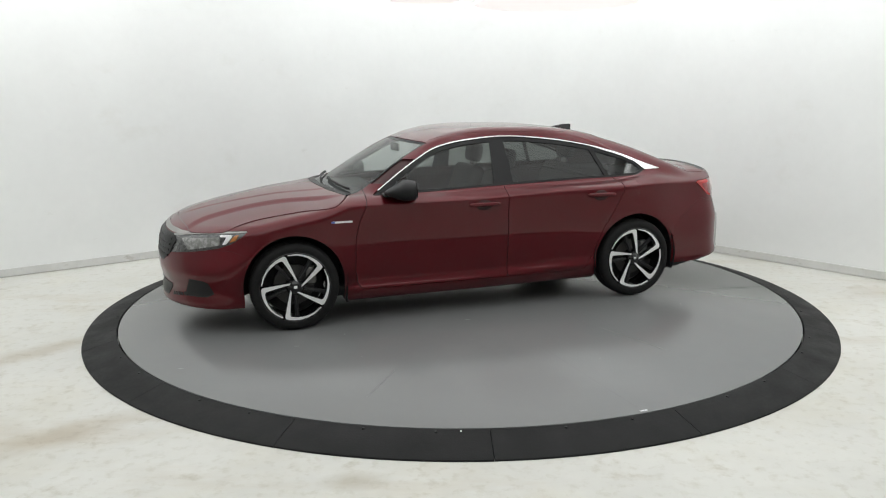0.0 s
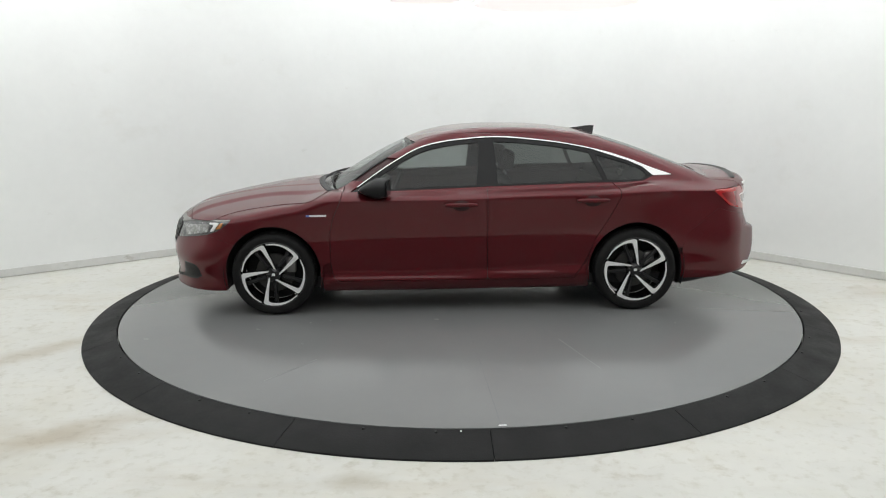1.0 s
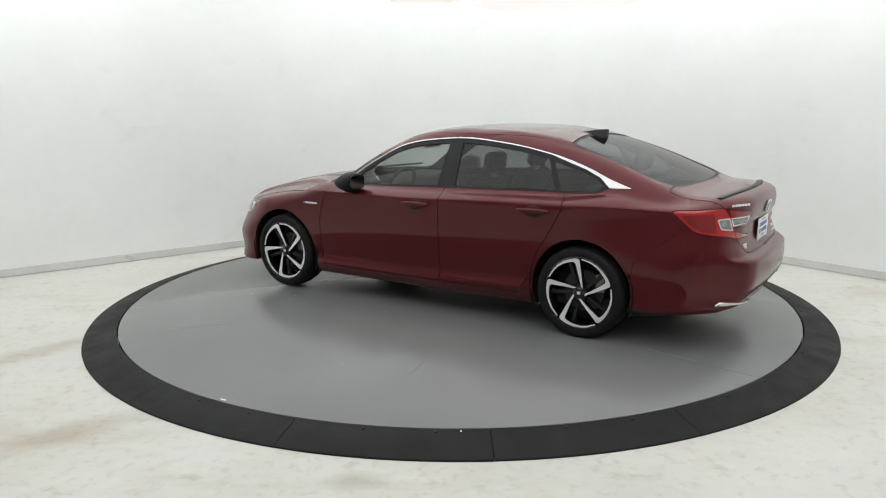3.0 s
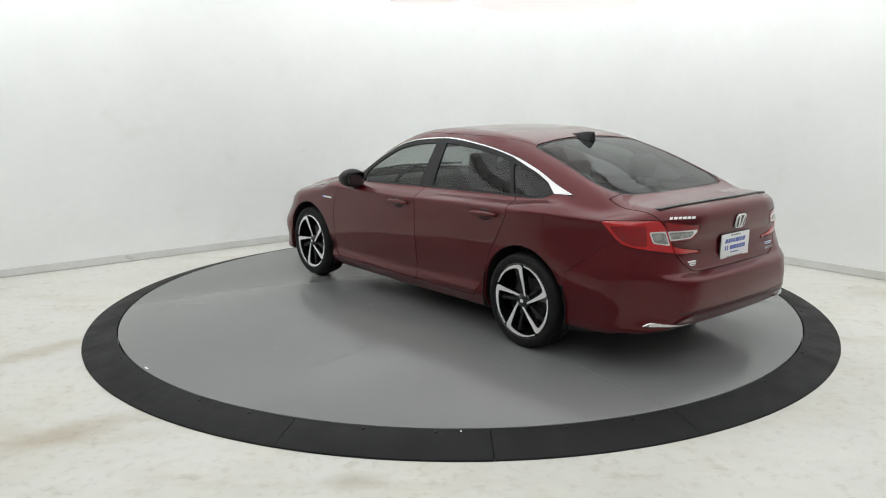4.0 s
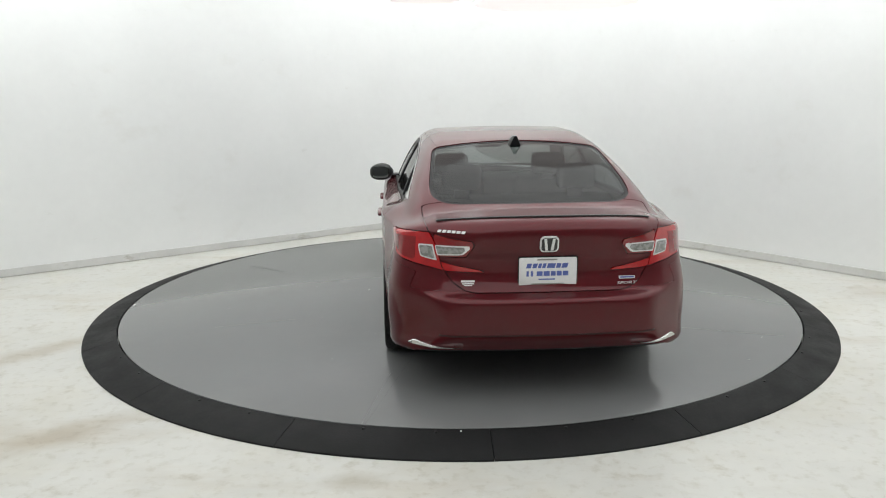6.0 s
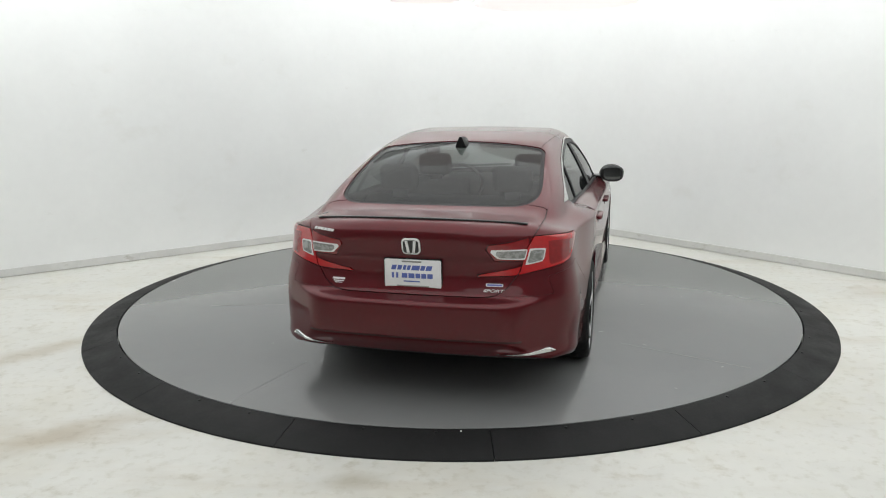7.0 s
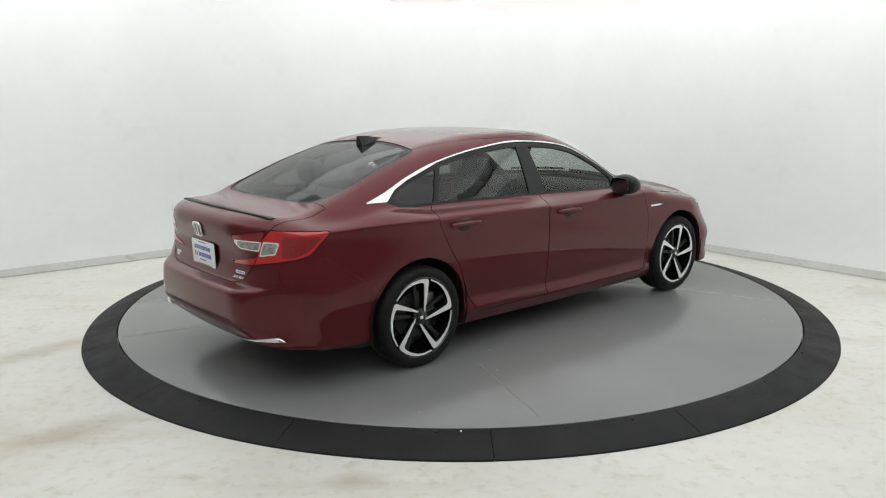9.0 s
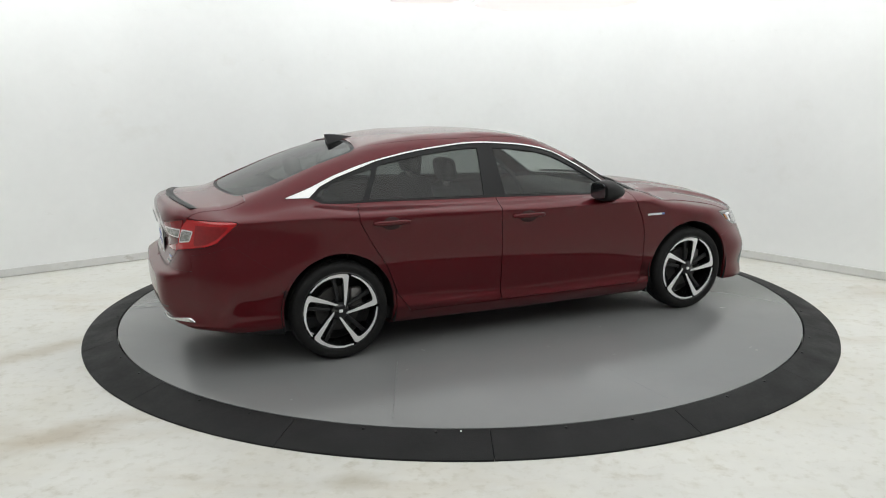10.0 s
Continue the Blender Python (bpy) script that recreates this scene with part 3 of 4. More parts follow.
# seams shared by neighbouring panels
HOOD_SEAM = pchip([0.95, 0.99, 1.046, 1.109, 1.198, 1.33, 1.516, 1.689, 1.792, 1.902, 2.10], [0.968, 0.953, 0.924, 0.892, 0.876, 0.863, 0.836, 0.805, 0.778, 0.738, 0.722])


def hood(V):
    """The bonnet wraps down over the shoulder to its seam."""
    x, y, z = V[:, 0], V[:, 1], V[:, 2]
    front = x - (2.19 - 0.25 * y * y)
    back = (1.10 - 0.27 * y * y) - x
    return np.maximum(np.maximum(HOOD_SEAM(x) - z, front * 0.8), back)


def lid(V):
    f = poly([(-0.3, 0.634), (0.40, 0.634), (0.455, 0.645), (0.514, 0.684), (0.574, 0.767), (0.609, 0.895), (0.655, 0.983), (0.668, 1.01), (0.668, 1.2), (-0.3, 1.2)], "yz")(V)
    return np.maximum(f, V[:, 0] + 1.945)


DOOR_F = [(0.858, 0.975), (0.875, 0.90), (0.935, 0.77), (0.962, 0.66), (0.968, 0.42), (0.95, 0.30), (0.91, 0.268), (-0.25, 0.268), (-0.252, 1.0), (-0.252, 1.2), (0.858, 1.2)]
DOOR_R = [(-0.252, 1.2), (-0.252, 0.268), (-0.93, 0.268), (-1.02, 0.40), (-1.10, 0.60), (-1.19, 0.74), (-1.275, 0.90), (-1.275, 0.96), (-1.235, 1.0), (-1.2, 1.2)]
door_f, door_r = poly(DOOR_F, "xz"), poly(DOOR_R, "xz")
LAMP_OUT = [(0.60, 0.752), (0.70, 0.766), (0.86, 0.783), (0.98, 0.796), (1.066, 0.816), (1.128, 0.864), (1.214, 0.934), (1.19, 0.944), (0.94, 0.953), (0.64, 0.955)]
LAMP_IN = [(0.385, 0.892), (0.38, 0.917), (0.55, 0.932), (0.70, 0.950), (0.665, 0.826), (0.45, 0.828)]
LAMP_BAR = [(0.36, 0.738), (0.36, 0.752), (0.50, 0.778), (0.66, 0.808), (0.64, 0.752)]
lamp_out, lamp_in, lamp_bar = poly(LAMP_OUT, "sz"), poly(LAMP_IN, "sz"), poly(LAMP_BAR, "sz")
rearward = half("x", 1, -1.9)
BUMPER_R = [(-3.0, 0.0), (-3.0, 0.640), (-2.3, 0.645), (-2.30, 0.74), (-2.16, 0.77), (-2.07, 0.80), (-1.80, 0.60), (-1.70, 0.0)]
BUMPER_F = [(3.0, 0.0), (3.0, 0.95), (2.08, 0.95), (2.05, 0.74), (2.0, 0.62), (1.85, 0.615), (1.70, 0.56), (1.72, 0.0)]


def bumper_rear(V):
    """The rear bumper: all below the lid and the lamps."""
    f = poly(BUMPER_R, "xz")(V)
    return f


def head_lamp(V):
    u = np.stack([V[:, 0], V[:, 1] * 0, V[:, 2]], 1)
    f = poly([(1.725, 0.755), (1.80, 0.749), (1.93, 0.742), (2.063, 0.731), (2.20, 0.708), (2.27, 0.69), (2.27, 0.570), (2.168, 0.588), (2.05, 0.610), (1.937, 0.632), (1.841, 0.667), (1.765, 0.718)], "xz")(u)
    return np.maximum(f, 0.43 - V[:, 1])


bumper_f = poly(BUMPER_F, "xz")


def paint_edge(V):
    """Below zero above the painted lower edge of the rear bumper."""
    return 0.312 - 0.062 * step(-2.42, -2.20, V[:, 0]) - V[:, 2]


sides = half("y", -1, 0.35)

# windows and roof
ws, rw = windscreen(0.0), rear_window(0.0)
middle("windscreen", cut(SKIN, windscreen(-0.022)), GLASS_CLEAR, "clear laminated windscreen", 0.004, -0.006)
middle("windscreen_border", cut(SKIN, ws, inv(windscreen(-0.022))), BLACK, "black windscreen border", 0.006, -0.005)
middle("rear_window", cut(SKIN, rear_window(-0.02), half("z", -1, 0.9)), GLASS_REAR, "dark tinted rear window", 0.004, -0.006)
middle("rear_window_border", cut(SKIN, rw, half("z", -1, 0.9), inv(rear_window(-0.02))), BLACK, "black rear window border", 0.006, -0.005)


def roof(V):
    x, y = V[:, 0], V[:, 1]
    return np.maximum(y - (0.575 - 0.05 * np.clip(np.abs(x + 0.45) / 0.8, 0, 1.2) ** 2), np.maximum(x - 0.42, -1.25 - x))


roof_cut = [half("z", -1, 1.1), *outside(windscreen(0.002), rear_window(0.002))]
middle("roof", cut(SKIN, roof, *roof_cut), PAINT)
middle("headliner", cut(SKIN, roof, *roof_cut), LINER, "grey cloth headliner", 0.004, -0.028)

# flanks
side_frame = cut(SKIN, half("z", -1, 0.5), half("x", 1, 1.16), *outside(ws, rw, dlo, hood, lid, door_f, door_r, arch(ARCH_R), lamp_out), inv(bumper_rear, 0.0012), inv(lambda V: np.maximum(roof(V), 1.1 - V[:, 2]), GAP))
side_frame = cut(side_frame, lambda V: np.where((V[:, 0] > 0.82) & (V[:, 2] < 0.955), 1.0, -1.0))
pair("side_panel", side_frame, PAINT)
fender = cut(SKIN, half("x", -1, 0.8), *outside(hood, door_f, arch(ARCH_F), head_lamp, ws), inv(bumper_f, 0.0012), half("z", 1, 0.99), half("z", -1, 0.30), sides, lambda V: (V[:, 2] - 0.955) * np.where(V[:, 0] < 0.90, 1, 0) - np.where(V[:, 0] < 0.90, 0, 1))
pair("front_fender", fender, PAINT)
doors_f = pair("front_door", cut(SKIN, sides, lambda V: door_f(V) + GAP, *outside(dlo, ws), half("z", 1, 1.03)), PAINT)
doors_r = pair("rear_door", cut(SKIN, sides, lambda V: door_r(V) + GAP, *outside(dlo, arch(ARCH_R)), half("z", 1, 1.06)), PAINT)
sill = cut(SKIN, sides, poly([(1.03, 0.15), (1.03, 0.40), (0.97, 0.42), (0.95, 0.30), (0.91, 0.268), (-0.93, 0.268), (-1.02, 0.40), (-1.07, 0.52), (-1.2, 0.5), (-1.2, 0.15)], "xz"), *outside(door_f, door_r, arch(ARCH_F), arch(ARCH_R)), half("z", -1, 0.168))
pair("sill", sill, PAINT)

# front and rear
middle("hood", cut(SKIN, lambda V: hood(V) + GAP * 0.5, *outside(ws)), PAINT)
middle("boot_lid", cut(SKIN, lambda V: lid(V) + GAP, *outside(rw, lambda V: np.maximum(lamp_in(V), V[:, 0] + 1.9), lambda V: np.maximum(lamp_bar(V), V[:, 0] + 1.9))), PAINT)
middle("rear_bumper", cut(SKIN, bumper_rear, *outside(lid, lamp_out, arch(ARCH_R)), lambda V: paint_edge(V)), PAINT)
middle("rear_valance", cut(SKIN, bumper_rear, inv(paint_edge, 0.002), *outside(arch(ARCH_R))), BLACK, "black plastic rear valance", 0.01, -0.01)
middle("front_bumper", cut(SKIN, bumper_f, *outside(hood, arch(ARCH_F), head_lamp), half("z", -1, 0.2)), PAINT)
pair("tail_lamp", cut(SKIN, rearward, sides, lambda V: lamp_out(V) + GAP, *outside(lid)), LAMP_RED, "red wraparound tail lamp", 0.02, 0.003)
pair("lid_lamp", cut(SKIN, rearward, sides, lambda V: lamp_in(V) + GAP, lambda V: lid(V) + GAP), LAMP_DEEP, "deep red lamp in the boot lid", 0.02, 0.002)
pair("lid_lamp_bar", cut(SKIN, rearward, sides, lambda V: lamp_bar(V) + GAP, lambda V: lid(V) + GAP), LAMP_RED, "red lamp bar", 0.02, 0.002)
heads = pair("headlamp", cut(SKIN, head_lamp, *outside(hood)), LAMP_DARK, "clear headlamp in a dark housing", 0.02, -0.004)
head = cut(SKIN, head_lamp, *outside(hood))
pair("light_bar", cut(head, poly([(1.70, 0.75), (1.78, 0.740), (1.875, 0.734), (2.05, 0.720), (2.24, 0.688), (2.5, 0.67), (2.5, 0.78), (1.7, 0.80)], "xz")), STEEL, "silver light bar", 0.01, 0.001, heads)
pair("lens", cut(head, poly([(2.175, 0.682), (1.915, 0.708), (1.925, 0.652), (2.04, 0.628), (2.140, 0.606)], "xz")), LAMP_CLEAR, "clear ribbed lens", 0.01, 0.001, heads)
pair("bracket_light", cut(head, poly([(1.915, 0.722), (1.822, 0.728), (1.878, 0.662), (1.908, 0.655), (1.884, 0.690), (1.872, 0.711), (1.915, 0.709)], "xz")), WHITE, "white bracket light", 0.01, 0.002, heads)
pair("marker", cut(head, poly([(1.818, 0.724), (1.788, 0.727), (1.812, 0.690), (1.862, 0.668)], "xz")), AMBER, "amber side marker", 0.01, 0.001, heads)
forward = half("x", -1, 1.9)
GRILLE = [(-0.3, 0.50), (0.38, 0.50), (0.47, 0.56), (0.50, 0.66), (0.43, 0.70), (-0.3, 0.72)]
middle("grille", cut(SKIN, forward, poly(GRILLE, "yz")), BLACK, "black grille", 0.01, 0.003)
for gz in (0.535, 0.575, 0.615, 0.655):
    middle("grille_bar", cut(SKIN, forward, half("z", -1, gz), half("z", 1, gz + 0.014), half("y", 1, 0.45)), BLACK, "", 0.012, 0.010)
middle("grille_wing", cut(SKIN, forward, poly([(-0.3, 0.726), (0.44, 0.708), (0.55, 0.704), (0.56, 0.724), (0.42, 0.733), (-0.3, 0.748)], "yz")), STEEL, "dark silver grille wing", 0.01, 0.004)
middle("lower_grille", cut(SKIN, forward, poly([(-0.3, 0.24), (0.42, 0.24), (0.50, 0.34), (-0.3, 0.36)], "yz")), BLACK, "black lower grille", 0.01, 0.003)
fog = poly([(2.33, 0.262), (2.17, 0.300), (2.143, 0.410), (2.06, 0.404), (2.02, 0.392), (1.98, 0.312), (2.03, 0.284), (2.17, 0.274), (2.33, 0.238)], "xz")
pair("fog_recess", cut(SKIN, half("y", -1, 0.5), fog), BLACK, "black fog lamp recess", 0.01, 0.002)
fuel = cut(SKIN, sides, poly([(-1.415, 0.995), (-1.43, 0.86), (-1.59, 0.855), (-1.61, 0.96), (-1.575, 0.99)], "xz"))
link("fuel_door", shell_mesh("fuel_door", fuel, 0.003, 0.0015), PAINT, car)

# chrome and glass of the side windows
CHROME_IN = window_top(0.76, -1.08, 32, 0.0085) + [(-1.37, 1.166), (-1.48, 1.118), (-1.56, 1.052), (-1.7, 0.9), (0.9, 0.9)]
chrome_top = cut(SKIN, upper, dlo, inv(poly(CHROME_IN, "xz")), half("z", -1, 0.985))
for x0, x1 in ((-0.250, 1.0), (-1.078, -0.254), (-2.0, -1.082)):
    pair("window_trim", cut(chrome_top, half("x", -1, x0), half("x", 1, x1)), CHROME, "bright chrome window trim", 0.01, 0.003)
glass_area = poly([(0.80, 0.928), *window_top(0.76, -1.08, 32, 0.03)] + [(-1.37, 1.152), (-1.475, 1.108), (-1.53, 1.055), (-1.47, 1.022), (-1.36, 1.014), (-1.016, 1.012), (-0.25, 0.994), (0.5, 0.968)], "xz")
FRONT_PANE = [(0.62, 0.9), (0.62, 1.5), (-0.21, 1.5), (-0.165, 0.9)]
REAR_PANE = [(-0.345, 0.9), (-0.30, 1.5), (-1.05, 1.5), (-1.05, 1.27), (-1.225, 0.9)]
QUARTER = [(-1.265, 0.9), (-1.085, 1.27), (-1.085, 1.5), (-2, 1.5), (-2, 0.9)]
for nm, P, pr, tint in (("side_window", FRONT_PANE, doors_f, GLASS_FRONT), ("side_window", REAR_PANE, doors_r, GLASS), ("quarter_window", QUARTER, (None, None), GLASS)):
    pair(nm, cut(SKIN, upper, lambda V: glass_area(V) + 0.008, poly(P, "xz")), tint, "tinted side glass", 0.004, -0.012, pr)
frame_area = cut(SKIN, upper, lambda V: dlo(V) + 0.002, lambda V: poly(CHROME_IN, "xz")(V) + 0.001,
                 *[inv(lambda V, P=P: np.maximum(glass_area(V) + 0.008, poly(P, "xz")(V))) for P in (FRONT_PANE, REAR_PANE, QUARTER)])
pair("window_frame", frame_area, BLACK, "black window frame", 0.014, -0.004)

# shell behind the gaps, its red darkened to stand in for shade
inner = cut(SKIN, *[inv(f, -0.01) for f in (ws, lambda V: np.maximum(rw(V), 0.9 - V[:, 2]), dlo, arch(ARCH_F, 0.01), arch(ARCH_R, 0.01))], half("z", -1, 0.19))
middle("inner_shell", inner, SHADE_RED, "inner shell in shaded body red behind the panel gaps", 0.0, -0.014)


# ---- wheels ----
def spoke_bm(k, phase, slim, top, depth):
    """One blade: it runs out from the hub, then bends along the rim; slim narrows it."""
    unit = 0.2475 / 178
    def polar(px, py):
        return math.hypot(px, py), math.degrees(math.atan2(-px, py))
    outer = [polar(13, 28), polar(0, 62), polar(-14, 96), polar(-29, 131), polar(-43, 164), (177, 17.5), (177.5, 23), (178, 32), (178, 44), (178, 56), (178, 68), (178, 83)]
    inner = [polar(1, 34), polar(-12, 60), polar(-29, 90), polar(-45, 117), polar(-60, 141), (159, 25.5), (161, 28.5), (163, 36), (165.5, 46), (168, 57), (170, 68), (172, 83)]
    bm = bmesh.new()

    def vert(r, a):
        t = radians(a + 72 * k + phase)
        return bm.verts.new((r * unit * math.sin(t), top, r * unit * math.cos(t)))
    a = [vert(*q) for q in outer]
    b = [vert(q[0] * slim + p[0] * (1 - slim), q[1] * slim + p[1] * (1 - slim)) for p, q in zip(outer, inner)]
    for i in range(len(a) - 1):
        bm.faces.new((a[i], a[i + 1], b[i + 1], b[i]))
    r = bmesh.ops.extrude_face_region(bm, geom=bm.faces[:])
    bmesh.ops.translate(bm, verts=[v for v in r["geom"] if isinstance(v, bmesh.types.BMVert)], vec=(0, -depth, 0))
    for v in bm.verts:
        d = math.hypot(v.co.x, v.co.z) / 0.252
        v.co.y -= 0.016 * max(0, 1 - d) ** 1.2
    return bm


def wheel(x, y, flip, phase):
    w = new("wheel")
    w.parent = car
    w.matrix_basis = pose(x, y, 0.3255, 0, 0, 180 if flip else 0)
    w["label"] = "black and machined alloy wheel with five bent blades"
    tyre = [(0.255, 0.10), (0.260, 0.108), (0.280, 0.113), (0.305, 0.110), (0.322, 0.098), (0.331, 0.075), (0.333, 0.045), (0.326, 0.043), (0.326, 0.037), (0.334, 0.035), (0.335, 0.003), (0.327, 0.002), (0.327, -0.004), (0.335, -0.005), (0.333, -0.06), (0.320, -0.1), (0.28, -0.113), (0.255, -0.1), (0.255, 0.10)]
    part("tyre", lathe_bm([(r if r < 0.27 else 0.27 + (r - 0.27) * 0.875, h - 0.10) for r, h in tyre], 96), TYRE, w, "black low-profile tyre")
    rim = [(0.257, 0.0), (0.258, 0.007), (0.2545, 0.009), (0.2495, 0.001), (0.246, -0.02), (0.238, -0.05), (0.232, -0.17), (0.256, -0.2)]
    part("rim", lathe_bm(rim, 96), GLOSS_BLACK, w, "gloss black rim")
    for k in range(5):
        part("blade", spoke_bm(k, phase, 1.0, 0.004, 0.004), ALLOY, w, "bright machined blade")
        part("spoke", spoke_bm(k, phase, 1.22, -0.0015, 0.040), GLOSS_BLACK, w, "gloss black spoke")
        a = radians(72 * k + phase + 38)
        arm = box_bm(-0.013, 0.013, -0.060, -0.030, 0.05, 0.240, 0.006)
        for v in arm.verts:
            v.co.x *= 0.8 + 1.4 * v.co.z
        part("dark_spoke", arm, SATIN_DARK, w, "dark grey recessed spoke", m=Matrix.Rotation(a, 4, "Y"))
    hub = [(0.001, -0.004), (0.03, -0.005), (0.036, -0.010), (0.056, -0.014), (0.066, -0.03), (0.066, -0.08)]
    part("hub", lathe_bm(hub, 40), GLOSS_BLACK, w)
    part("emblem", box_bm(-0.012, 0.012, -0.004, -0.001, -0.010, 0.010, 0.003), ALLOY, w, "small plain metal emblem")
    part("brake_disc", lathe_bm([(0.06, -0.085), (0.148, -0.085), (0.15, -0.09), (0.15, -0.11), (0.06, -0.11)], 64), DARK_STEEL, w, "dark steel brake disc")
    part("caliper", box_bm(-0.165, -0.09, -0.12, -0.07, 0.0, 0.13, 0.015), STEEL, w, "grey brake caliper")
    part("wheel_back", lathe_bm([(0.001, -0.15), (0.22, -0.15)], 40), DARK, w)
    return w


WHEEL_Y = 0.897
for wx in (1.415, -1.415):
    wheel(wx, WHEEL_Y, False, 0 if wx > 0 else -15)
    wheel(wx, -WHEEL_Y, True, -34 if wx > 0 else -29)
    for s in (1, -1):
        liner = lathe_bm([(0.385, 0.0), (0.385, -0.33), (0.05, -0.34)], 40, -20, 200)
        part("wheel_arch_liner", liner, DARK, car, "black wheel arch liner", m=pose(wx, 0.90, 0.338) if s > 0 else pose(wx, -0.90, 0.338, 0, 0, 180))

# ---- inside of the car ----
part("cabin_floor", box_bm(-1.9, 1.2, -0.78, 0.78, 0.20, 0.28, 0.01), CABIN, car, "black cabin floor")


def seat(x, y, w, back):
    s = new("seat")
    s.parent = car
    s["label"] = "black cloth car seat"
    part("cushion", box_bm(x - 0.25, x + 0.27, y - w / 2, y + w / 2, 0.34, 0.52, 0.06, 3), CABIN, s)
    bm = box_bm(-0.07, 0.07, -w / 2, w / 2, 0.0, 0.62, 0.06, 3)
    part("backrest", bm, CABIN, s, m=pose(x - 0.26, y, 0.46, 0, -back, 0))
    for yy in ((y,) if w < 0.8 else (y - 0.38, y + 0.38)):
        bx = x - 0.26 - 0.66 * math.sin(radians(back))
        part("headrest", box_bm(-0.05, 0.05, -0.13, 0.13, 0.0, 0.17, 0.045, 3), CABIN, s, m=pose(bx, yy, 1.07, 0, -back * 0.5, 0))
        part("headrest_post", box_bm(-0.008, 0.008, -0.05, 0.05, -0.06, 0.03), STEEL, s, m=pose(bx, yy, 1.07))
    return s


seat(0.05, 0.38, 0.52, 20)
seat(0.05, -0.38, 0.52, 20)
seat(-0.86, 0.0, 1.30, 24)
part("dashboard", box_bm(0.55, 1.05, -0.70, 0.70, 0.62, 0.945, 0.07, 4), CABIN, car, "black dashboard")
part("parcel_shelf", box_bm(-1.95, -1.25, -0.60, 0.60, 0.96, 0.985, 0.01), CABIN, car, "black parcel shelf")
bm = lathe_bm([(0.185 + 0.016 * math.cos(radians(a)), 0.016 * math.sin(radians(a))) for a in range(0, 361, 45)], 40)
part("steering_wheel", bm, CABIN, car, "black steering wheel", m=pose(0.50, 0.38, 0.90, 0, 0, 90) @ pose(0, 0, 0, -25))
part("rear_view_mirror", box_bm(0.40, 0.42, -0.12, 0.12, 1.22, 1.29, 0.01), BLACK, car, "black inside mirror")


# ---- mirrors, handles, aerial ----
def blob_bm(rx, ry, rz, power=0.7):
    bm = bmesh.new()
    bmesh.ops.create_uvsphere(bm, u_segments=28, v_segments=18, radius=1.0)
    for v in bm.verts:
        v.co = Vector([math.copysign(abs(c) ** power, c) * r for c, r in zip(v.co, (rx, ry, rz))])
    return bm


for s in (1, -1):
    mm = new("door_mirror")
    mm.parent = car
    mm["label"] = "gloss black door mirror"
    bm = blob_bm(0.138, 0.100, 0.076, 0.78)
    for v in bm.verts:
        v.co.x *= 1.0 - 0.25 * v.co.y / 0.115
        v.co.x = max(v.co.x, -0.090)
        v.co.z = v.co.z * (1.0 - 0.50 * max(v.co.x, 0) / 0.10) - 0.012 * max(v.co.x, 0) / 0.10
        if v.co.z > 0:
            v.co.z *= 1.0 - 0.22 * max(v.co.y, 0) / 0.12
    part("housing", bm, BLACK, mm, m=pose(0.60, s * 0.945, 0.998, 0, 0, -14 * s) if s > 0 else Matrix.Diagonal((1, -1, 1, 1)) @ pose(0.60, 0.945, 0.998, 0, 0, -14))
    part("mirror_glass", blob_bm(0.003, 0.074, 0.056, 0.5), MIRROR, mm, "mirror glass", m=pose(0.503, s * 0.950, 1.0, 0, 0, -10 * s))
    part("stalk", box_bm(0.60, 0.745, min(s * 0.77, s * 0.895), max(s * 0.77, s * 0.895), 0.945, 0.978, 0.012), GLOSS_BLACK, mm)
for (hx, hz), ds in (((-0.047, 0.853), doors_f), ((-1.062, 0.876), doors_r)):
    for k, s in enumerate((1, -1)):
        yy = float(SIDE(hz, hx))
        # proud dab, its dark red standing in for the shaded handle recess
        part("handle_shade", blob_bm(0.070, 0.010, 0.044, 0.9), SHADE_RED, ds[k], "raised dab painting the shade of the handle recess", m=pose(hx, s * (yy - 0.004), hz + 0.001))
        part("door_handle", blob_bm(0.128, 0.022, 0.017, 0.6), PAINT, ds[k], m=pose(hx, s * (yy + 0.012), hz + 0.006))
bm = bmesh.new()
ring_pts = []
for t, w, h in ((0.0, 0.004, 0.004), (0.06, 0.018, 0.022), (0.12, 0.026, 0.042), (0.16, 0.028, 0.052), (0.185, 0.024, 0.056)):
    ring_pts.append([bm.verts.new((-t, w * c, h * q)) for c, q in ((-1.3, 0), (-0.8, 0.5), (-0.25, 1), (0.25, 1), (0.8, 0.5), (1.3, 0))])
for p, q in zip(ring_pts, ring_pts[1:]):
    for j in range(5):
        bm.faces.new((p[j], p[j + 1], q[j + 1], q[j]))
bm.faces.new(ring_pts[-1])
part("roof_aerial", bm, BLACK, car, "black shark fin aerial", m=pose(-1.02, 0, 1.385, 0, -13, 0) @ Matrix.Diagonal((1.15, 1.25, 1.35, 1)))


# ---- rear details ----
def rear_point(y, z):
    """Where a line from behind meets the car's tail."""
    lo, hi = -1.9, -2.8
    for _ in range(40):
        mid = (lo + hi) / 2
        if skin(np.array([mid, y, z])) > 0:
            hi = mid
        else:
            lo = mid
    return lo


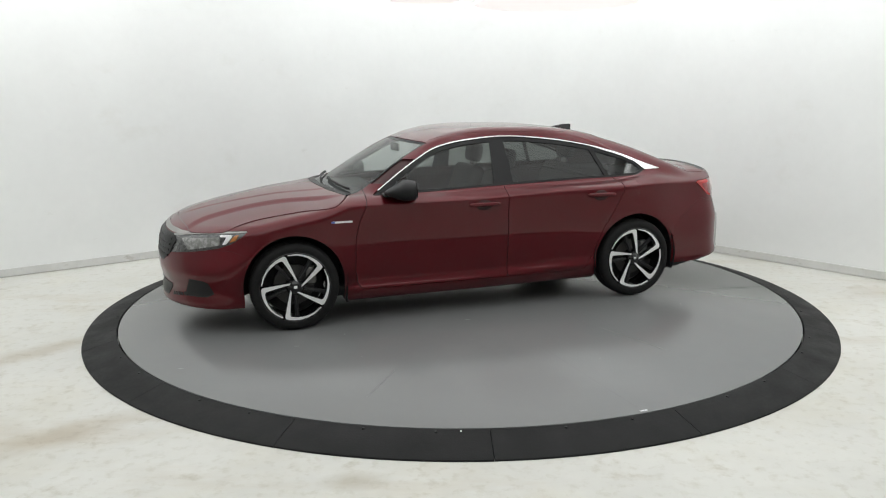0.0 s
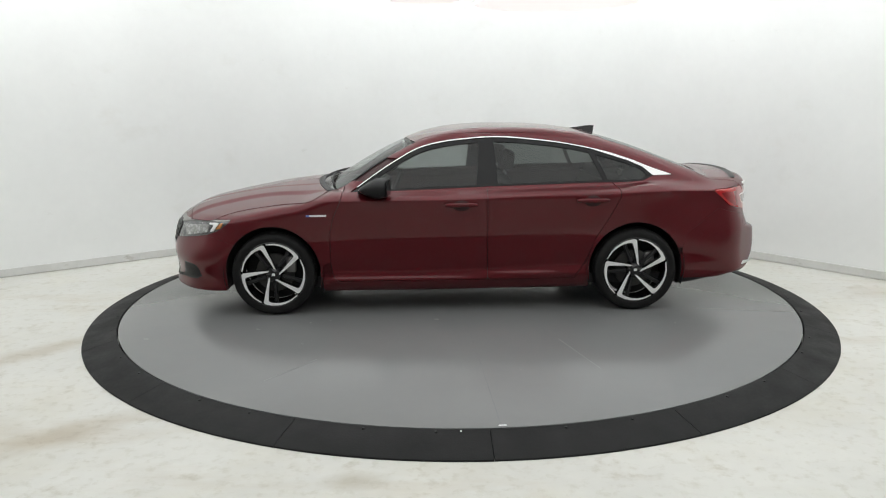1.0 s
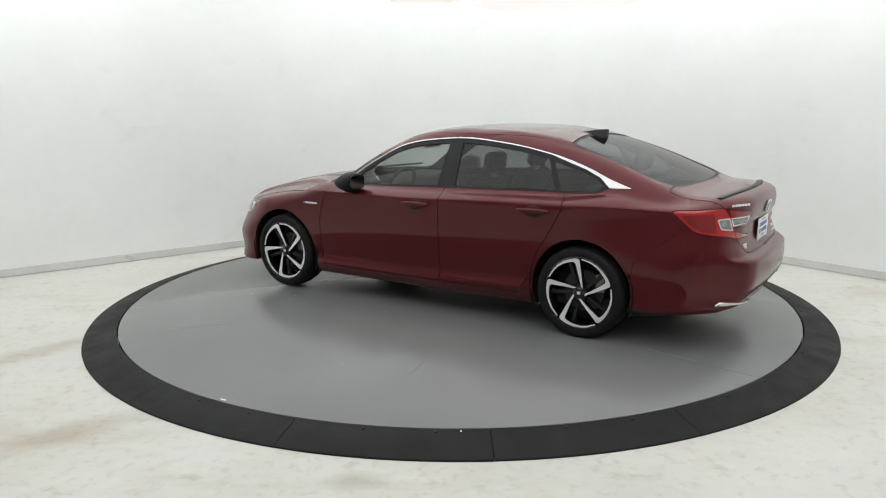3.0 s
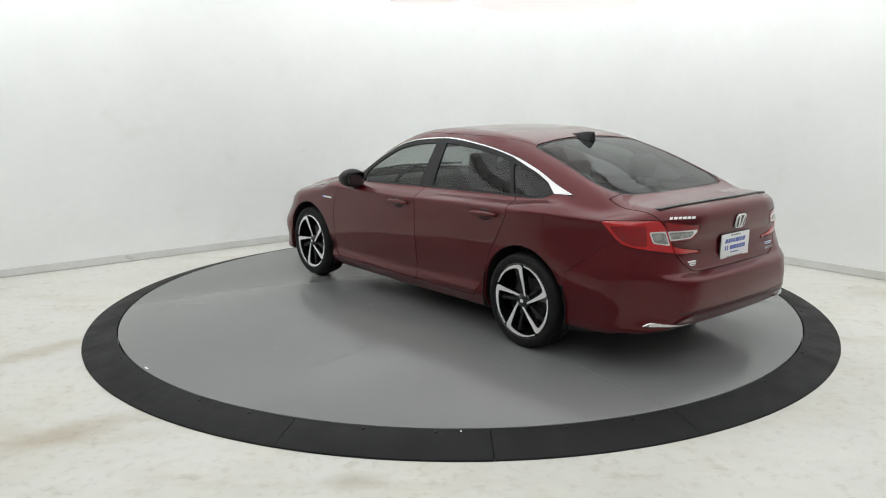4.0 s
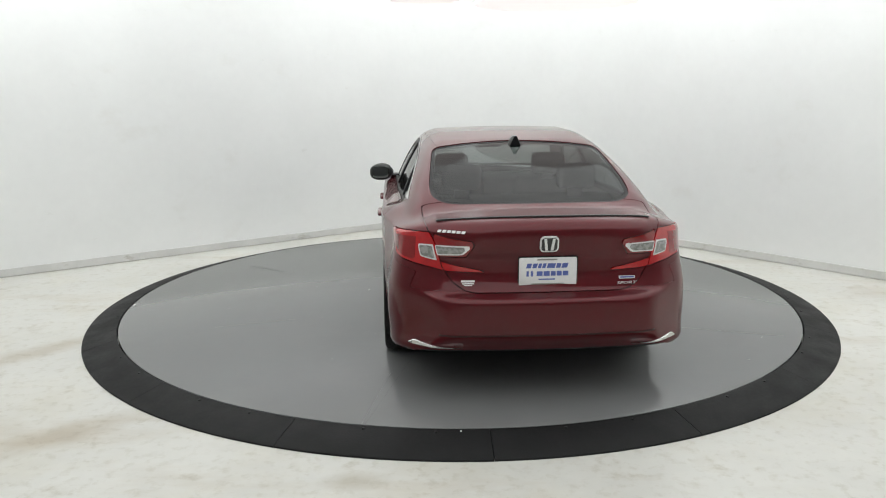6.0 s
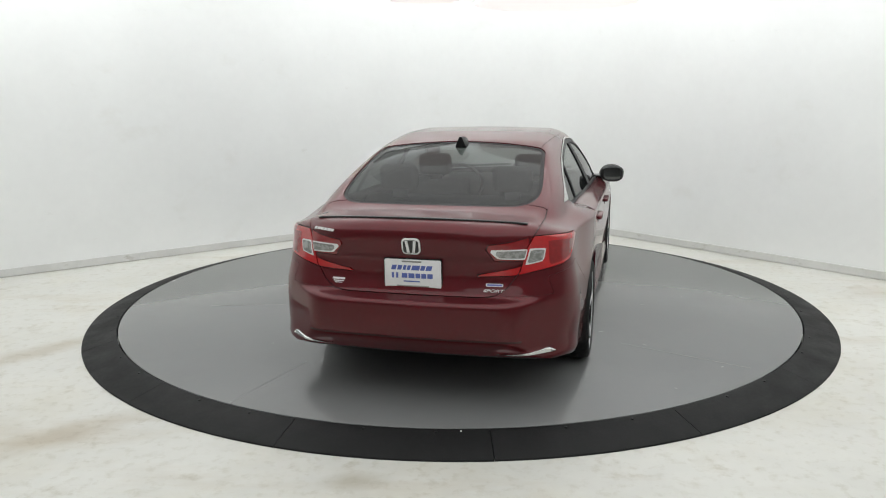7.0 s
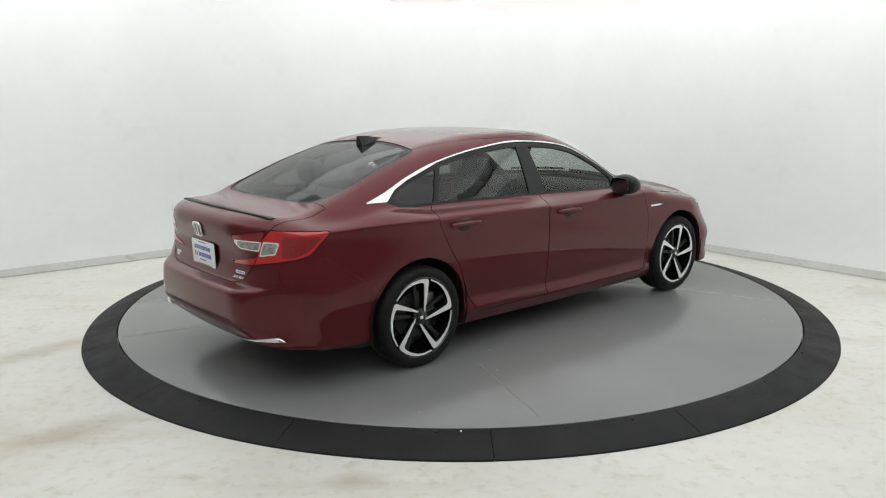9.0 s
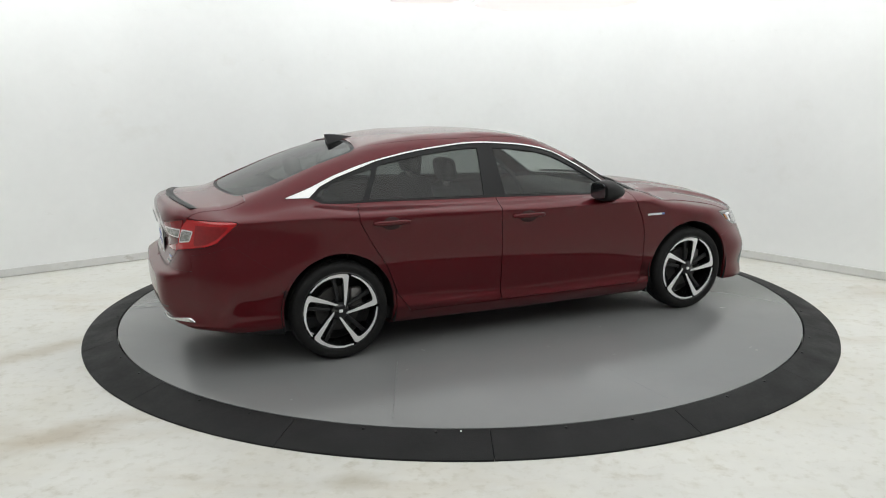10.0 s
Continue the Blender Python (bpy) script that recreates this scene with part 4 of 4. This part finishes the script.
def from_behind(y, z, lift=0.002):
    """A pose on the tail with x to the right as seen from behind, y up and z outwards."""
    e = 0.02
    p = Vector((rear_point(y, z) - lift, y, z))
    right = (Vector((rear_point(y - e, z), y - e, z)) - Vector((rear_point(y + e, z), y + e, z))).normalized()
    up = (Vector((rear_point(y, z + e), y, z + e)) - Vector((rear_point(y, z - e), y, z - e))).normalized()
    out = right.cross(up).normalized()
    up = out.cross(right)
    return Matrix.Translation(p) @ Matrix((right, up, out)).transposed().to_4x4()


def rounded(w, h, r, n=5):
    pts = []
    for cx, cy, a0 in ((w / 2 - r, h / 2 - r, 0), (-w / 2 + r, h / 2 - r, 90), (-w / 2 + r, -h / 2 + r, 180), (w / 2 - r, -h / 2 + r, 270)):
        for i in range(n + 1):
            a = radians(a0 + 90 * i / n)
            pts.append((cx + r * math.cos(a), cy + r * math.sin(a)))
    return pts


# plain emblem: bright rounded frame, dark field, two bright bars
EM = from_behind(0.0, 0.902, 0.006)
em = part("emblem", slab_bm(rounded(0.104, 0.092, 0.026), 0.008, 0.002), SILVER, car, "plain bright chrome emblem", m=EM)
part("emblem_field", slab_bm(rounded(0.086, 0.074, 0.018), 0.002), GLOSS_BLACK, em, "black emblem field", m=EM @ pose(0, 0, 0.0075))
for q in (1, -1):
    part("emblem_bar", slab_bm([(q * a, b) for a, b in ((0.007, -0.034), (0.022, -0.034), (0.031, 0.034), (0.016, 0.034))[::q]], 0.004, 0.001), SILVER, em, "bright emblem bar", m=EM @ pose(0, 0, 0.0085))

# dealer plate with unreadable print
PL = Matrix.Translation((-2.414, 0.0, 0.744)) @ from_behind(0.0, 0.76, 0).to_3x3().to_4x4()
plate = part("plate", slab_bm(rounded(0.318, 0.158, 0.010), 0.006, 0.001), WHITE, car, "white dealer plate with blue print", m=PL)
part("plate_frame", slab_bm(rounded(0.330, 0.170, 0.012), 0.005, 0.001), GLOSS_BLACK, plate, "dark plate frame", m=PL @ pose(0, 0, -0.004))


def bars(parent, m, y, x0, x1, h, mat, gaps=(), thick=0.0012, slant=0.0):
    """A line of print as plain bars, broken at the gaps."""
    edges = [x0, *[v for g in gaps for v in g], x1]
    for a, b in zip(edges[::2], edges[1::2]):
        part("print_bar", slab_bm([(a - slant, y - h / 2), (b - slant, y - h / 2), (b + slant, y + h / 2), (a + slant, y + h / 2)], thick), mat, parent, m=m)


FACE = PL @ pose(0, 0, 0.006)
bars(plate, FACE, 0.034, -0.118, 0.108, 0.026, BLUE, [(-0.092, -0.084), (-0.060, -0.053), (-0.036, -0.030), (-0.012, -0.004), (0.040, 0.046), (0.070, 0.076)], slant=0.004)
bars(plate, FACE, -0.010, -0.062, 0.112, 0.026, BLUE, [(-0.030, -0.024), (0.010, 0.016), (0.042, 0.048), (0.076, 0.082)])
bars(plate, FACE, -0.010, -0.118, -0.082, 0.030, BLUE, [(-0.106, -0.094)])
bars(plate, FACE, -0.042, -0.052, 0.040, 0.007, BLUE)
bars(plate, FACE, 0.068, -0.06, 0.05, 0.008, STEEL)
bars(plate, FACE, -0.068, -0.09, 0.09, 0.006, STEEL)

NAME = from_behind(0.528, 0.966, 0.001) @ Matrix.Diagonal((0.95, 0.72, 1, 1))
name_bar = part("name_badge", slab_bm([(-0.082, -0.010), (-0.062, -0.010), (-0.056, 0.010), (-0.074, 0.010)], 0.004), SILVER, car, "chrome badge of plain bars", m=NAME)
for k in range(1, 6):
    x = -0.082 + 0.030 * k
    part("badge_bar", slab_bm([(x, -0.010), (x + 0.022, -0.010), (x + 0.027, 0.010), (x + 0.005, 0.010)], 0.004), SILVER, name_bar, m=NAME)
STICK = from_behind(0.437, 0.684, 0.001) @ Matrix.Diagonal((0.8, 0.8, 1, 1))
sticker = part("sticker", slab_bm([(-0.045, 0.006), (0.045, 0.006), (0.048, 0.020), (-0.045, 0.020)], 0.001), WHITE, car, "white dealer sticker", m=STICK)
part("sticker_bar", slab_bm([(-0.038, -0.007), (0.042, -0.007), (0.042, 0.000), (-0.038, 0.000)], 0.001), WHITE, sticker, m=STICK)
part("sticker_bar", slab_bm([(-0.026, -0.018), (0.030, -0.018), (0.030, -0.013), (-0.026, -0.013)], 0.001), WHITE, sticker, m=STICK)
HYB = from_behind(-0.446, 0.698, 0.001)
hyb = part("trim_badge", slab_bm(rounded(0.092, 0.016, 0.003), 0.003), SILVER, car, "silver badge with a blue bar", m=HYB)
part("badge_bar", slab_bm([(-0.040, -0.004), (0.040, -0.004), (0.040, 0.004), (-0.040, 0.004)], 0.001), BLUE, hyb, m=HYB @ pose(0, 0, 0.003))
font = bpy.data.curves.new("lettering", "FONT")
font.body, font.size, font.extrude, font.align_x, font.shear = "SPORT", 0.021, 0.0015, "CENTER", 0.3
font_ob = bpy.data.objects.new("lettering", font)
letters = bpy.data.meshes.new_from_object(font_ob)
letters.transform(from_behind(-0.440, 0.663, 0.003) @ Matrix.Diagonal((1.75, 1, 1, 1)))
link("lettering", letters, SILVER, car, "chrome letters")

# lamp insides
pair("inner_lens", cut(SKIN, rearward, sides, lamp_out, poly([(0.845, 0.800), (0.98, 0.812), (1.07, 0.845), (1.13, 0.895), (1.15, 0.918), (0.855, 0.924)], "sz")), LAMP_DEEP, "deep red inner lens", 0.003, 0.0045)
pair("clear_lens", cut(SKIN, rearward, sides, lamp_in, poly([(0.392, 0.892), (0.676, 0.890), (0.652, 0.834), (0.466, 0.842)], "sz")), SILVER, "bright lens frame", 0.004, 0.004)
pair("reversing_lens", cut(SKIN, rearward, sides, lamp_in, poly([(0.420, 0.885), (0.664, 0.883), (0.643, 0.841), (0.476, 0.849)], "sz")), LAMP_CLEAR, "clear reversing lens", 0.004, 0.006)
pair("turn_lens_frame", cut(SKIN, rearward, sides, lamp_out, poly([(0.690, 0.891), (0.829, 0.887), (0.798, 0.821), (0.652, 0.805)], "sz")), SILVER, "bright lens frame", 0.004, 0.005)
pair("turn_lens", cut(SKIN, rearward, sides, lamp_out, poly([(0.700, 0.883), (0.814, 0.879), (0.788, 0.828), (0.668, 0.814)], "sz")), LAMP_CLEAR, "clear turn lens", 0.004, 0.007)

# exhaust finishers
for q in (1, -1):
    bm = bmesh.new()
    rows = []
    for y, z0, z1 in ((0.47, 0.332, 0.337), (0.52, 0.328, 0.338), (0.58, 0.326, 0.340), (0.64, 0.325, 0.343), (0.69, 0.325, 0.349), (0.72, 0.325, 0.355), (0.74, 0.325, 0.353), (0.755, 0.326, 0.343), (0.77, 0.328, 0.332)):
        x = rear_point(y, 0.350)
        rows.append([bm.verts.new((x + d, q * y, z)) for d, z in ((0.05, z0), (-0.004, z0), (-0.010, z0 + 0.004), (-0.009, z1 - 0.004), (-0.002, z1), (0.05, z1))])
    for a, b in zip(rows, rows[1:]):
        for k in range(6):
            bm.faces.new((a[k], a[(k + 1) % 6], b[(k + 1) % 6], b[k]))
    bm.faces.new(rows[0])
    bm.faces.new(rows[-1][::-1])
    part("exhaust_finisher", bm, CHROME, car, "bright exhaust finisher")

# strip laid on the bumper, the groove's shade put into its colour
groove = cut(SKIN, half("x", 1, -1.9), half("z", -1, 0.402), half("z", 1, 0.413), half("y", 1, 0.60))
middle("groove_shade", groove, SHADE_RED, "thin strip painting the shade of the bumper groove", 0.004, 0.0012)

# lip spoiler along the boot lid
bm = bmesh.new()
rows = []
for i in range(41):
    y = -0.60 + 1.2 * i / 40
    x = -2.350 + 0.25 * y * y
    f = min(1, (0.60 - abs(y)) / 0.06) ** 0.5 if abs(y) < 0.6 else 0.0
    z = 0.0
    lo, hi = 0.9, 1.3
    for _ in range(30):
        mid = (lo + hi) / 2
        if skin(np.array([x + 0.05, y, mid])) > 0:
            hi = mid
        else:
            lo = mid
    z = lo
    rows.append([bm.verts.new(p) for p in ((x + 0.06, y, z - 0.006), (x + 0.025, y, z + 0.002 * f), (x - 0.004, y, z + 0.005 * f), (x - 0.012, y, z + 0.003 * f), (x - 0.014, y, z - 0.007 * f), (x + 0.05, y, z - 0.03))])
for p, q in zip(rows, rows[1:]):
    for j in range(6):
        bm.faces.new((p[j], p[(j + 1) % 6], q[(j + 1) % 6], q[j]))
bm.faces.new(rows[0])
bm.faces.new(rows[-1][::-1])
part("lip_spoiler", bm, BLACK, car, "black lip spoiler on the boot lid")

# flank badges, mud flaps, wipers
pair("flank_badge", cut(SKIN, sides, half("x", -1, 0.985), half("x", 1, 1.135), half("z", -1, 0.780), half("z", 1, 0.794)), WHITE, "silver badge of a plain bar", 0.002, 0.003)
pair("flank_badge_mark", cut(SKIN, sides, half("x", -1, 1.115), half("x", 1, 1.140), half("z", -1, 0.780), half("z", 1, 0.794)), BLUE, "blue mark", 0.002, 0.0045)
for s in (1, -1):
    for x0, x1, z0 in ((1.025, 1.04, 0.17), (-1.79, -1.775, 0.22)):
        part("mud_flap", box_bm(x0, x1, min(s * 0.64, s * 0.872), max(s * 0.64, s * 0.872), z0, z0 + 0.22, 0.006), BLACK, car, "black mud flap")


def top_z(x, y):
    lo, hi = 0.7, 1.6
    for _ in range(40):
        mid = (lo + hi) / 2
        if skin(np.array([x, y, mid])) > 0:
            hi = mid
        else:
            lo = mid
    return lo


middle("cowl", cut(SKIN, lambda V: np.maximum(windscreen(0.0)(V), (1.085 - 0.27 * V[:, 1] ** 2) - V[:, 0])), BLACK, "black plastic cowl", 0.01, 0.002)
for y0, y1 in ((0.62, 0.02), (0.0, -0.56)):
    bm = bmesh.new()
    prev = None
    for i in range(15):
        t = i / 14
        y = y0 + (y1 - y0) * t
        x = 1.08 - 0.27 * y * y - 0.03 - 0.05 * t
        z = top_z(x, y) + 0.016
        ring_ = [bm.verts.new((x + dx, y, z + dz)) for dx, dz in ((-0.008, -0.010), (0.008, -0.010), (0.006, 0.008), (-0.006, 0.008))]
        if prev:
            for j in range(4):
                bm.faces.new((prev[j], prev[(j + 1) % 4], ring_[(j + 1) % 4], ring_[j]))
        prev = ring_
    part("wiper", bm, BLACK, car, "black wiper")


# ---- movement ----
def motions():
    rows = [i * 0.5 for i in range(21)]
    walk(turntable, [(t, pose(0, 0, DISC_H, 0, 0, turn_at(t))) for t in rows])
    walk(car, [(t, pose(0, 0, DISC_H, 0, 0, turn_at(t)) @ pose(*CAR_OFF, 0)) for t in rows])


motions()
